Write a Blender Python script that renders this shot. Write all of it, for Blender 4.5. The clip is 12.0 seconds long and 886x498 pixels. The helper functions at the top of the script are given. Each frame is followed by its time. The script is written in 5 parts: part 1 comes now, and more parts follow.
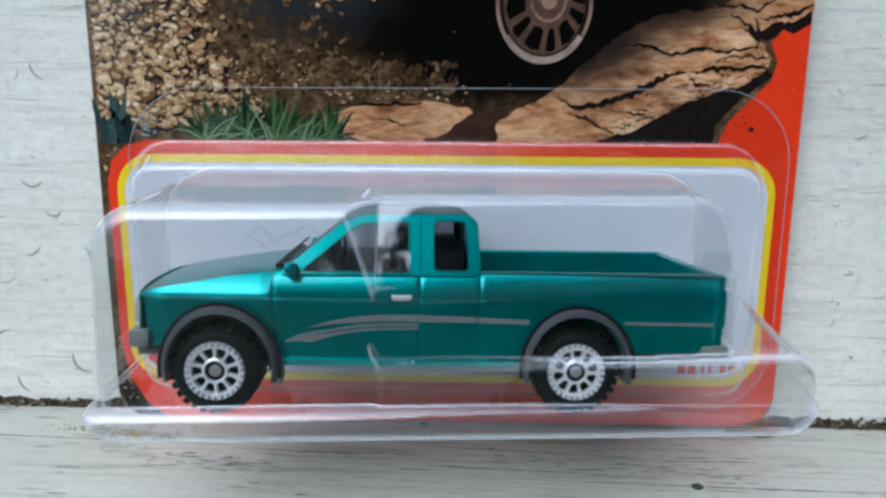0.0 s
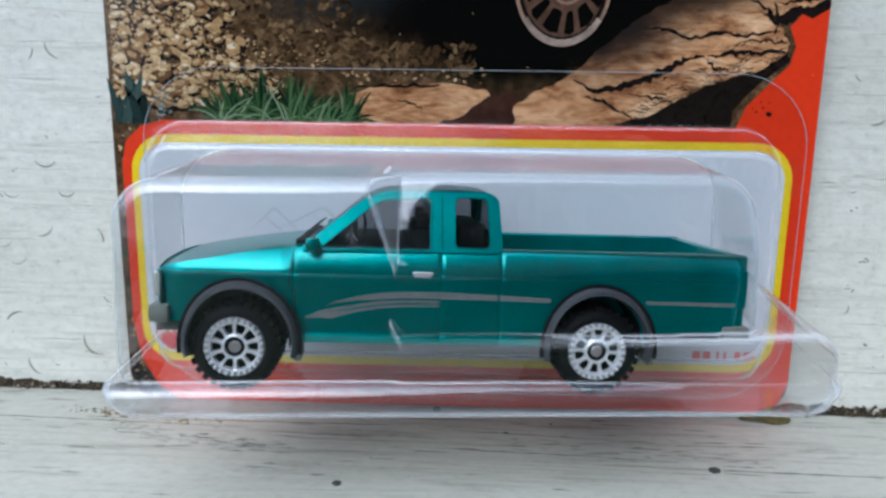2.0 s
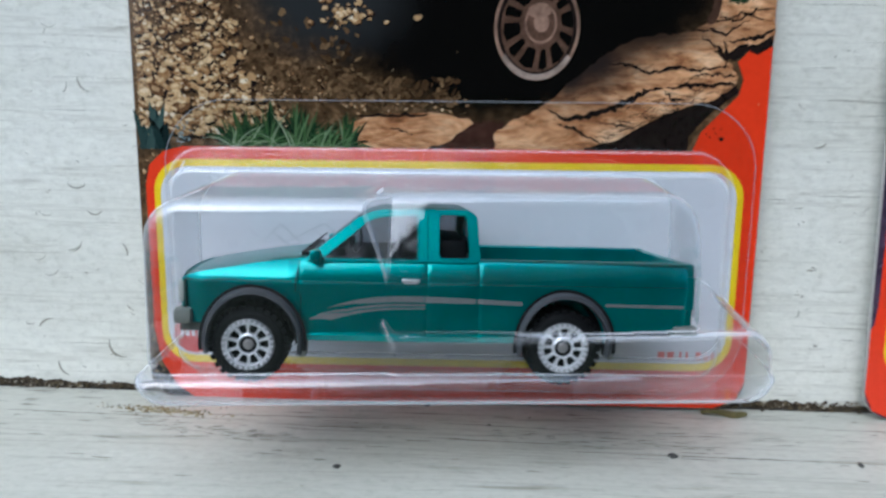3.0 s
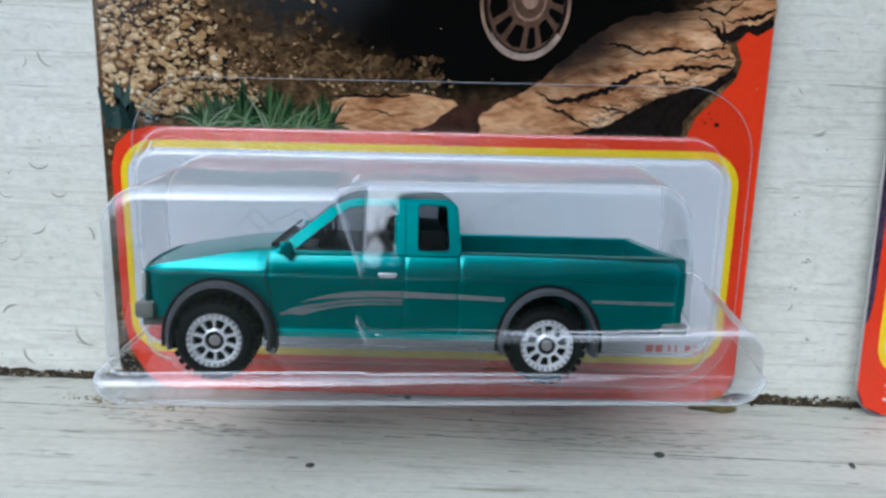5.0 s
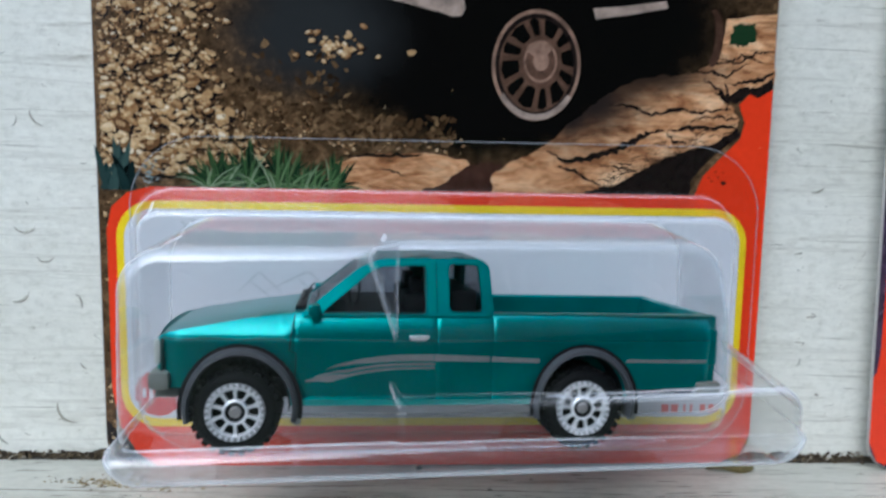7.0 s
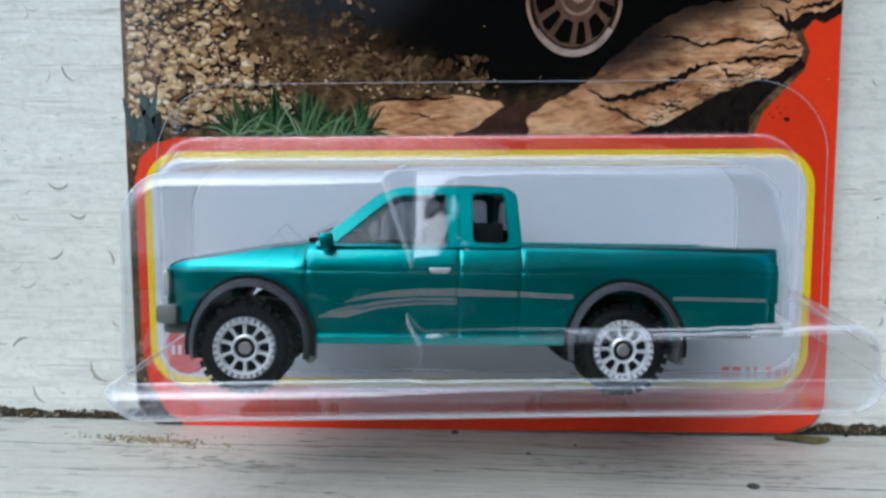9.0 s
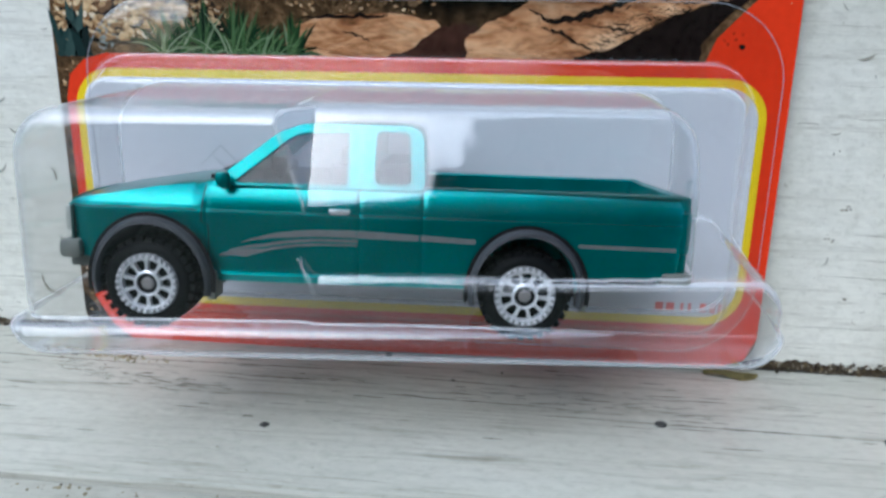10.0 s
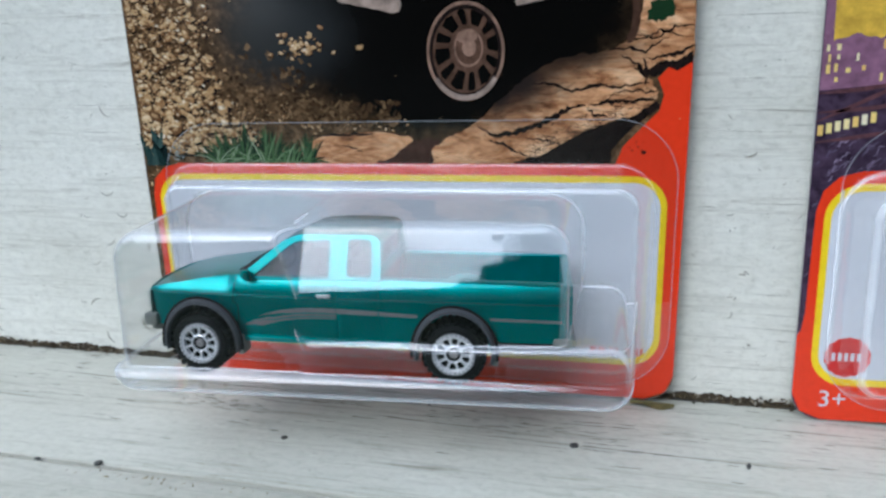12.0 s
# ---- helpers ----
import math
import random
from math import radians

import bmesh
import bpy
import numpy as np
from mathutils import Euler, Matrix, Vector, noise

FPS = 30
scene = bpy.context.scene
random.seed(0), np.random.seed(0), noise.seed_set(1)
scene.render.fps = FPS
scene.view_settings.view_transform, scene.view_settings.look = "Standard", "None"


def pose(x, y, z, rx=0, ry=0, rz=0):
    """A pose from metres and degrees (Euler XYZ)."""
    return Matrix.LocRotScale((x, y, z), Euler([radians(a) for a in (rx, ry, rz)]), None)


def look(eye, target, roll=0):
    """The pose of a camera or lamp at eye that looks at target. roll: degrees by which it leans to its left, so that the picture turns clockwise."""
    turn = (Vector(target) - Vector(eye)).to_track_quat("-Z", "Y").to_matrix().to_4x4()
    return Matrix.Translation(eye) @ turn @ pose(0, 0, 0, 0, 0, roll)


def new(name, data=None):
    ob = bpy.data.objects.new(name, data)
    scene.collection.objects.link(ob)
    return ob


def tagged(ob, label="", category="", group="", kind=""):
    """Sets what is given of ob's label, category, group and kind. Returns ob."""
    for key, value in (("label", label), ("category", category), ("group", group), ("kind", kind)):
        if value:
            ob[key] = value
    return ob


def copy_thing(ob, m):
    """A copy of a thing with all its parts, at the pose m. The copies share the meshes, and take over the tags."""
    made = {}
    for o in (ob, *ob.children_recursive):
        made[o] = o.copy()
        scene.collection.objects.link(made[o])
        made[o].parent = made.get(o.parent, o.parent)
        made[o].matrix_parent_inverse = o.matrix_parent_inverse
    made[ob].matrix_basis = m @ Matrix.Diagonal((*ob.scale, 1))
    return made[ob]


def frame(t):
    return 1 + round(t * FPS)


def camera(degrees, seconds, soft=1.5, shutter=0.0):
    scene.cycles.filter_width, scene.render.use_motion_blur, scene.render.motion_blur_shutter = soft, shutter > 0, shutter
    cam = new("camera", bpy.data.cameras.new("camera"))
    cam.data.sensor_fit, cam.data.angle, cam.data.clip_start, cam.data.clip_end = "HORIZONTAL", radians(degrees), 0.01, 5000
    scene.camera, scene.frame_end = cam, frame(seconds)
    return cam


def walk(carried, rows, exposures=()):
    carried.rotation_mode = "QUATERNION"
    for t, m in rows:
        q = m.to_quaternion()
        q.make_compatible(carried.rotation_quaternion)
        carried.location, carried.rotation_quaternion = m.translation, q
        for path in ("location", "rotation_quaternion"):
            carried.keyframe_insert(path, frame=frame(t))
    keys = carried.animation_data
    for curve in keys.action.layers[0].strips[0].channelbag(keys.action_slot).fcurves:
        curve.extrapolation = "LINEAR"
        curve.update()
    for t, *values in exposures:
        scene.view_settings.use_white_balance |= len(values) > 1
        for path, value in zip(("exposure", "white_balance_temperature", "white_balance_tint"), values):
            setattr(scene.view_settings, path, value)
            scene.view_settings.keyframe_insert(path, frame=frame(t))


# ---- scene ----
cam = camera(65.4, 12.0, soft=2.7, shutter=0.5)
# seconds, eye, target, roll
PATH = [
    (0, (0.00053, -0.10705, 0.04843), (-0.02250, 0.87458, -0.14099), 1.06),
    (0.5, (-0.00296, -0.10411, 0.04626), (-0.00842, 0.87661, -0.14907), 1.50),
    (1, (-0.00164, -0.10476, 0.04707), (-0.01685, 0.87746, -0.14004), 1.40),
    (1.5, (-0.00182, -0.10519, 0.04708), (-0.01872, 0.87726, -0.13866), 1.50),
    (2, (-0.00221, -0.10727, 0.04552), (-0.02117, 0.87494, -0.14131), 1.56),
    (2.5, (-0.00115, -0.11148, 0.04414), (-0.02346, 0.86989, -0.14667), 1.21),
    (3, (0.00025, -0.11936, 0.04722), (-0.02244, 0.86663, -0.11805), 1.31),
    (3.2, (0.00165, -0.12181, 0.04839), (-0.04470, 0.85627, -0.15458), 1.81),
    (5, (0.00168, -0.11399, 0.04877), (-0.00763, 0.86516, -0.15413), 1.97),
    (5.5, (0.00117, -0.11428, 0.05154), (0.01541, 0.86637, -0.14375), 2.10),
    (6, (0.00018, -0.11426, 0.04996), (0.01757, 0.86763, -0.13871), 1.90),
    (6.5, (-0.00540, -0.11285, 0.05254), (0.05178, 0.86613, -0.14324), 2.92),
    (7, (-0.00848, -0.11123, 0.04747), (0.05445, 0.88083, -0.06140), 1.76),
    (7.5, (-0.01137, -0.10548, 0.03988), (0.07073, 0.88545, -0.06659), 2.89),
    (7.7, (-0.00972, -0.10533, 0.03641), (0.06954, 0.89072, -0.00376), 2.93),
    (9.3, (-0.00011, -0.10611, 0.03754), (-0.05084, 0.88432, -0.09076), 0.33),
    (9.5, (0.00257, -0.10445, 0.03847), (-0.03781, 0.88034, -0.13054), 1.19),
    (10, (0.01094, -0.10300, 0.04330), (-0.06257, 0.86177, -0.20934), 1.72),
    (10.5, (0.01808, -0.10619, 0.04960), (-0.12789, 0.85570, -0.18159), 0.38),
    (11, (0.02485, -0.11270, 0.05602), (-0.12905, 0.83740, -0.21532), -0.87),
    (11.5, (0.02935, -0.12045, 0.05940), (-0.14487, 0.83016, -0.19749), -0.52),
    (12, (0.03513, -0.12632, 0.06407), (-0.17764, 0.81230, -0.20748), -1.11),
]
walk(cam, [(t, look(eye, target, roll)) for t, eye, target, roll in PATH], [(0, 0.29, 5180, 5), (12, 0.29, 5180, 5)])

# ---- light ----
world = bpy.data.worlds.new("world")
scene.world = world
world.use_nodes = True
wn, wl = world.node_tree.nodes, world.node_tree.links
wn.clear()
sky = wn.new("ShaderNodeTexSky")
sky.sky_type = "NISHITA"
sky.sun_disc = False
sky.sun_elevation, sky.sun_rotation = radians(47), radians(203)
sky.air_density, sky.dust_density, sky.ozone_density = 1.0, 4.0, 1.0
bg = wn.new("ShaderNodeBackground")
bg.inputs["Strength"].default_value = 0.14
wo = wn.new("ShaderNodeOutputWorld")
wl.new(sky.outputs[0], bg.inputs[0])
wl.new(bg.outputs[0], wo.inputs[0])
sun_data = bpy.data.lights.new("sun", "SUN")
sun_data.energy, sun_data.angle, sun_data.color = 2.3, radians(88), (1.0, 1.0, 1.0)
sun = new("sun", sun_data)
sun.matrix_world = look((-3.6, -8.5, 9.8), (0, 0, 0))

# ---- materials ----
MM = 0.001


def nodes_of(name):
    m = bpy.data.materials.new(name)
    m.use_nodes = True
    t = m.node_tree
    return m, t, t.nodes["Principled BSDF"]


def add(t, kind, **inputs):
    n = t.nodes.new(kind)
    for k, v in inputs.items():
        n.inputs[k.replace("_", " ")].default_value = v
    return n


def mapped(t, scale, kind="ShaderNodeTexNoise", **inputs):
    """A texture in object space, stretched by scale."""
    co = t.nodes.new("ShaderNodeTexCoord")
    mp = t.nodes.new("ShaderNodeMapping")
    mp.inputs["Scale"].default_value = scale
    t.links.new(co.outputs["Object"], mp.inputs["Vector"])
    n = add(t, kind, **inputs)
    t.links.new(mp.outputs[0], n.inputs["Vector"])
    return n


def ramp(t, source, *stops):
    r = t.nodes.new("ShaderNodeValToRGB")
    e = r.color_ramp.elements
    while len(e) < len(stops):
        e.new(0.5)
    for el, (at, c) in zip(e, stops):
        el.position = at
        el.color = (*c, 1) if len(c) == 3 else c
    t.links.new(source, r.inputs[0])
    return r.outputs[0]


def blend(t, fac, a, b, mode="MIX"):
    m = t.nodes.new("ShaderNodeMix")
    m.data_type, m.blend_type = "RGBA", mode
    for sock, v in ((m.inputs[0], fac), (m.inputs[6], a), (m.inputs[7], b)):
        if hasattr(v, "links"):
            t.links.new(v, sock)
        elif isinstance(v, (int, float)):
            sock.default_value = v
        else:
            sock.default_value = (*v, 1)
    return m.outputs[2]


def bump(t, bsdf, height, strength, distance):
    b = t.nodes.new("ShaderNodeBump")
    b.inputs["Strength"].default_value = strength
    b.inputs["Distance"].default_value = distance
    t.links.new(height, b.inputs["Height"])
    t.links.new(b.outputs[0], bsdf.inputs["Normal"])
    return b


def g(v):
    return (v, v, v)


def plain(name, color, rough=0.5, metal=0.0, vary=0.08, scale=900.0, coat=0.0, relief=0.0, spec=0.5):
    """Paint, plastic, metal or ink with a little uneven colour and gloss."""
    m, t, b = nodes_of(name)
    n = mapped(t, g(scale), Scale=1.0, Detail=5.0, Roughness=0.6)
    lo = tuple(c * (1 - vary) for c in color)
    hi = tuple(min(1, c * (1 + vary)) for c in color)
    t.links.new(ramp(t, n.outputs[0], (0.3, lo), (0.7, hi)), b.inputs["Base Color"])
    r = t.nodes.new("ShaderNodeMapRange")
    r.inputs[3].default_value, r.inputs[4].default_value = rough * 0.85, min(1, rough * 1.15)
    t.links.new(n.outputs[0], r.inputs[0])
    t.links.new(r.outputs[0], b.inputs["Roughness"])
    b.inputs["Metallic"].default_value = metal
    b.inputs["Specular IOR Level"].default_value = spec
    b.inputs["Coat Weight"].default_value = coat
    b.inputs["Coat Roughness"].default_value = 0.08
    if relief:
        bump(t, b, n.outputs[0], relief, 0.0002)
    return m


def island_ink(name, stops, rough=0.35, grain=0.25, scale=2500.0):
    """Ink whose tone differs from one printed fleck to the next."""
    m, t, b = nodes_of(name)
    geo = t.nodes.new("ShaderNodeNewGeometry")
    c = ramp(t, geo.outputs["Random Per Island"], *stops)
    n = mapped(t, g(scale), Scale=1.0, Detail=6.0, Roughness=0.7)
    shade = ramp(t, n.outputs[0], (0.3, g(1 - grain)), (0.7, g(1.0)))
    t.links.new(blend(t, 1.0, c, shade, "MULTIPLY"), b.inputs["Base Color"])
    b.inputs["Roughness"].default_value = rough
    b.inputs["Specular IOR Level"].default_value = 0.3
    return m


def wood_paint(name, grain, dark, amount, lines, tone=1.0, warm=1.0, lined=0.4, relief=0.6):
    """Old white paint over wood: mottled brushwork, fine grain along x, worn dark streaks, pits."""
    m, t, b = nodes_of(name)
    big = mapped(t, (14, 30, 30), Scale=1.0, Detail=6.0, Roughness=0.6)
    fine = mapped(t, grain, Scale=1.0, Detail=8.0, Roughness=0.72)
    mid = mapped(t, lines, Scale=1.0, Detail=7.0, Roughness=0.66)
    dots = mapped(t, (420, 700, 700), Scale=1.0, Detail=4.0, Roughness=0.6)
    brush = mapped(t, (500, 800, 800), Scale=1.0, Detail=6.0, Roughness=0.75)
    hair = mapped(t, (7, 210, 210), Scale=1.0, Detail=5.0, Roughness=0.55, Distortion=0.15)
    tint = lambda r, gr, bl: (r * tone * (1 + 0.15 * (warm - 1)), gr * tone, bl * tone / warm)
    base = ramp(t, big.outputs[0], (0.25, tint(0.55, 0.545, 0.49)), (0.5, tint(0.67, 0.665, 0.615)), (0.75, tint(0.75, 0.742, 0.70)))
    base = blend(t, lined, base, ramp(t, fine.outputs[0], (0.32, g(0.5)), (0.58, g(0.82))), "MULTIPLY")
    base = blend(t, 0.45, base, ramp(t, brush.outputs[0], (0.36, (0.60, 0.60, 0.55)), (0.5, g(0.92)), (0.64, g(1.0))), "MULTIPLY")
    line = ramp(t, hair.outputs[0], (0.485, g(0.0)), (0.497, g(1.0)), (0.503, g(1.0)), (0.515, g(0.0)))
    fade = ramp(t, brush.outputs[0], (0.40, g(0.0)), (0.62, g(0.55)))
    base = blend(t, blend(t, 1.0, line, fade, "MULTIPLY"), base, dark)
    streak = ramp(t, mid.outputs[0], (0.60 - amount, g(0.0)), (0.72 - amount * 0.5, g(1.0)))
    gate = ramp(t, big.outputs[0], (0.42, g(0.0)), (0.62, g(1.0)))
    base = blend(t, blend(t, 1.0, streak, gate, "MULTIPLY"), base, dark)
    speck = ramp(t, dots.outputs[0], (0.68, g(0.0)), (0.75, g(0.75)))
    base = blend(t, speck, base, dark)
    t.links.new(base, b.inputs["Base Color"])
    b.inputs["Roughness"].default_value = 0.5
    total = blend(t, 0.5, fine.outputs[0], mid.outputs[0])
    # brushed ridges and small blisters under the paint
    ridge = mapped(t, (25, 260, 260), Scale=1.0, Detail=3.0, Roughness=0.5)
    blob = mapped(t, (170, 260, 260), Scale=1.0, Detail=3.0)
    lump = ramp(t, blob.outputs[0], (0.52, g(0.0)), (0.66, g(1.0)))
    total = blend(t, 0.5, total, blend(t, 0.45, blend(t, 0.5, ridge.outputs[0], brush.outputs[0]), lump))
    bump(t, b, total, relief, 0.0008)
    return m


WALL = wood_paint("wall_paint", (130, 900, 900), (0.33, 0.31, 0.24), 0.0, (45, 420, 420), 1.22, 1.04, 0.28, 0.45)
LEDGE = wood_paint("ledge_paint", (90, 900, 900), (0.15, 0.13, 0.08), 0.055, (26, 420, 420), 0.76, 1.1, 0.12, 0.38)
# dark tone: shade under the lifted white lips put into colour; also real cracks
FLAKE_SHADE_CRACK = plain("flake_shade_crack", (0.27, 0.255, 0.20), 0.6, vary=0.2, relief=0.3)
DIRT = island_ink("dirt", ((0.0, (0.03, 0.022, 0.014)), (0.45, (0.08, 0.06, 0.035)), (0.8, (0.16, 0.12, 0.06)), (1.0, (0.4, 0.36, 0.28))), 0.9)
CRACK = plain("crack_grey", (0.15, 0.135, 0.105), 0.9, vary=0.5, scale=300)
SPECK = plain("dark_speck", (0.05, 0.048, 0.042), 0.8)
STAIN = island_ink("stain", ((0.0, (0.28, 0.25, 0.17)), (0.6, (0.42, 0.38, 0.28)), (1.0, (0.14, 0.13, 0.11))), 0.7, 0.3)
LITTER = island_ink("dry_litter", ((0.0, (0.10, 0.07, 0.03)), (0.5, (0.26, 0.20, 0.09)), (1.0, (0.45, 0.40, 0.26))), 0.8, 0.3)
LEAF_BIT = plain("dry_leaf", (0.20, 0.17, 0.06), 0.8, vary=0.4, relief=0.4)


def teal_paint():
    """Metallic teal enamel with fine flake under a clear coat."""
    m, t, b = nodes_of("teal_metallic")
    flake = mapped(t, g(9000), "ShaderNodeTexVoronoi", Scale=1.0)
    soft = mapped(t, g(160), Scale=1.0, Detail=3.0)
    c = blend(t, 0.18, ramp(t, soft.outputs[0], (0.3, (0.003, 0.223, 0.219)), (0.7, (0.005, 0.288, 0.28))), flake.outputs["Color"], "OVERLAY")
    t.links.new(c, b.inputs["Base Color"])
    b.inputs["Metallic"].default_value = 0.82
    b.inputs["Roughness"].default_value = 0.33
    b.inputs["Coat Weight"].default_value = 0.5
    b.inputs["Coat Roughness"].default_value = 0.12
    bump(t, b, soft.outputs[0], 0.05, 0.0002)
    return m


TEAL = teal_paint()
GAP_CREASE_SHADE = plain("gap_crease_shade", (0.0, 0.035, 0.03), 0.5)
GREY = plain("grey_plastic", (0.055, 0.057, 0.062), 0.5, vary=0.12, relief=0.15, spec=0.25)
PALE_GREY = plain("pale_grey_plastic", (0.16, 0.168, 0.145), 0.5)
BLACK = plain("black_plastic", (0.008, 0.008, 0.009), 0.5, spec=0.15)
RUBBER = plain("tyre_rubber", (0.005, 0.005, 0.0055), 0.62, vary=0.25, relief=0.2, spec=0.12)
CHROME = plain("bright_chrome", (0.86, 0.86, 0.87), 0.24, 0.5, vary=0.04)
RIM_GREY = plain("rim_grey", (0.2, 0.2, 0.205), 0.4, 0.4)
HUB = plain("dull_hub", (0.30, 0.28, 0.27), 0.4, 0.5)
DECAL = plain("silver_grey_ink", (0.175, 0.19, 0.19), 0.45, 0.2, vary=0.12)
LAMP = plain("lamp_silver", (0.55, 0.57, 0.52), 0.3, 0.4)
INSIDE = plain("dark_interior", (0.02, 0.02, 0.021), 0.6)
RED = plain("red_ink", (0.70, 0.040, 0.008), 0.16, vary=0.05, spec=0.35)
YELLOW = plain("yellow_ink", (0.82, 0.60, 0.004), 0.16, vary=0.05, spec=0.35)
WHITE = plain("white_ink", (0.60, 0.61, 0.645), 0.45, vary=0.03, spec=0.25)
FAINT = plain("faint_grey_ink", (0.46, 0.48, 0.51), 0.4)
BADGE = plain("badge_red_ink", (0.55, 0.02, 0.02), 0.16, spec=0.35)
CARDBOARD = plain("cardboard", (0.45, 0.42, 0.38), 0.8)


def clear_plastic():
    """Thin clear plastic: see-through, with gloss that grows towards grazing angles."""
    m = bpy.data.materials.new("clear_plastic")
    m.use_nodes = True
    t = m.node_tree
    t.nodes.clear()
    out = t.nodes.new("ShaderNodeOutputMaterial")
    see = t.nodes.new("ShaderNodeBsdfTransparent")
    see.inputs[0].default_value = (0.985, 0.988, 0.99, 1)
    gloss = t.nodes.new("ShaderNodeBsdfGlossy")
    gloss.inputs["Roughness"].default_value = 0.04
    wave = mapped(t, g(120), Scale=1.0, Detail=2.0)
    bp = t.nodes.new("ShaderNodeBump")
    bp.inputs["Strength"].default_value, bp.inputs["Distance"].default_value = 0.12, 0.001
    t.links.new(wave.outputs[0], bp.inputs["Height"])
    t.links.new(bp.outputs[0], gloss.inputs["Normal"])
    lw = t.nodes.new("ShaderNodeLayerWeight")
    lw.inputs["Blend"].default_value = 0.5
    p = t.nodes.new("ShaderNodeMath")
    p.operation = "POWER"
    p.inputs[1].default_value = 3.8
    t.links.new(lw.outputs["Facing"], p.inputs[0])
    r = t.nodes.new("ShaderNodeMapRange")
    r.inputs[3].default_value, r.inputs[4].default_value = 0.11, 0.6
    t.links.new(p.outputs[0], r.inputs[0])
    mx = t.nodes.new("ShaderNodeMixShader")
    t.links.new(r.outputs[0], mx.inputs[0])
    t.links.new(see.outputs[0], mx.inputs[1])
    t.links.new(gloss.outputs[0], mx.inputs[2])
    # a broad, dull sheen where the shell is seen edge-on
    sheen = t.nodes.new("ShaderNodeBsdfGlossy")
    sheen.inputs["Roughness"].default_value = 0.5
    p2 = t.nodes.new("ShaderNodeMath")
    p2.operation = "POWER"
    p2.inputs[1].default_value = 3.0
    t.links.new(lw.outputs["Facing"], p2.inputs[0])
    k = t.nodes.new("ShaderNodeMath")
    k.operation = "MULTIPLY"
    k.inputs[1].default_value = 0.13
    t.links.new(p2.outputs[0], k.inputs[0])
    m2 = t.nodes.new("ShaderNodeMixShader")
    t.links.new(k.outputs[0], m2.inputs[0])
    t.links.new(mx.outputs[0], m2.inputs[1])
    t.links.new(sheen.outputs[0], m2.inputs[2])
    # white painted along the moulded bends in place of bright edge highlights
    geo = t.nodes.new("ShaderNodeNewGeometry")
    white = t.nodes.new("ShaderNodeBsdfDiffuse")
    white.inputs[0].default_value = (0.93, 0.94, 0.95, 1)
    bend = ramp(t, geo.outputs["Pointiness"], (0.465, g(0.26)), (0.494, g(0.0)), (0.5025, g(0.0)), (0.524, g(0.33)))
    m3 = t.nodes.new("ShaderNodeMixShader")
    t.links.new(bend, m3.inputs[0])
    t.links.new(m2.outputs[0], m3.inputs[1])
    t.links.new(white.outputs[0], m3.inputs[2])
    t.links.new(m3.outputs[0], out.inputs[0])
    return m


def tinted_glass(name, tint):
    m = bpy.data.materials.new(name)
    m.use_nodes = True
    t = m.node_tree
    t.nodes.clear()
    out = t.nodes.new("ShaderNodeOutputMaterial")
    see = t.nodes.new("ShaderNodeBsdfTransparent")
    see.inputs[0].default_value = (*tint, 1)
    gloss = t.nodes.new("ShaderNodeBsdfGlossy")
    gloss.inputs["Roughness"].default_value = 0.05
    lw = t.nodes.new("ShaderNodeLayerWeight")
    lw.inputs["Blend"].default_value = 0.5
    r = t.nodes.new("ShaderNodeMapRange")
    r.inputs[3].default_value, r.inputs[4].default_value = 0.04, 0.5
    p = t.nodes.new("ShaderNodeMath")
    p.operation = "POWER"
    p.inputs[1].default_value = 4.0
    t.links.new(lw.outputs["Facing"], p.inputs[0])
    t.links.new(p.outputs[0], r.inputs[0])
    mx = t.nodes.new("ShaderNodeMixShader")
    t.links.new(r.outputs[0], mx.inputs[0])
    t.links.new(see.outputs[0], mx.inputs[1])
    t.links.new(gloss.outputs[0], mx.inputs[2])
    t.links.new(mx.outputs[0], out.inputs[0])
    return m


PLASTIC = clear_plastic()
SMOKE = tinted_glass("smoked_window", (0.5, 0.51, 0.53))

# ---- helpers of this scene ----
def part(name, bm, material, parent, label="", smooth=True, scale=MM):
    """Links a bmesh, drawn in millimetres, as one mesh object under a thing or a part."""
    me = bpy.data.meshes.new(name)
    if scale != 1:
        bmesh.ops.scale(bm, vec=(scale, scale, scale), verts=bm.verts)
    bm.to_mesh(me)
    bm.free()
    me.materials.append(material)
    if smooth:
        me.polygons.foreach_set("use_smooth", [True] * len(me.polygons))
        me.set_sharp_from_angle(angle=radians(40))
    ob = new(name, me)
    ob.parent = parent
    if label:
        ob["label"] = label
    return ob


def thing(name, m, label, category, group="", kind=""):
    ob = new(name)
    ob.empty_display_size = 0.005
    ob.matrix_world = m
    return tagged(ob, label, category, group, kind)


def round_poly(points, r, n=4):
    """The outline with each corner rounded by about r."""
    out = []
    k = len(points)
    for i in range(k):
        p, a, b = Vector(points[i]), Vector(points[i - 1]), Vector(points[(i + 1) % k])
        da, db = (a - p), (b - p)
        q = min(r, da.length * 0.45, db.length * 0.45)
        s, e = p + da.normalized() * q, p + db.normalized() * q
        for j in range(n + 1):
            u = j / n
            out.append(tuple(s * (1 - u) ** 2 + p * 2 * u * (1 - u) + e * u * u))
    return out


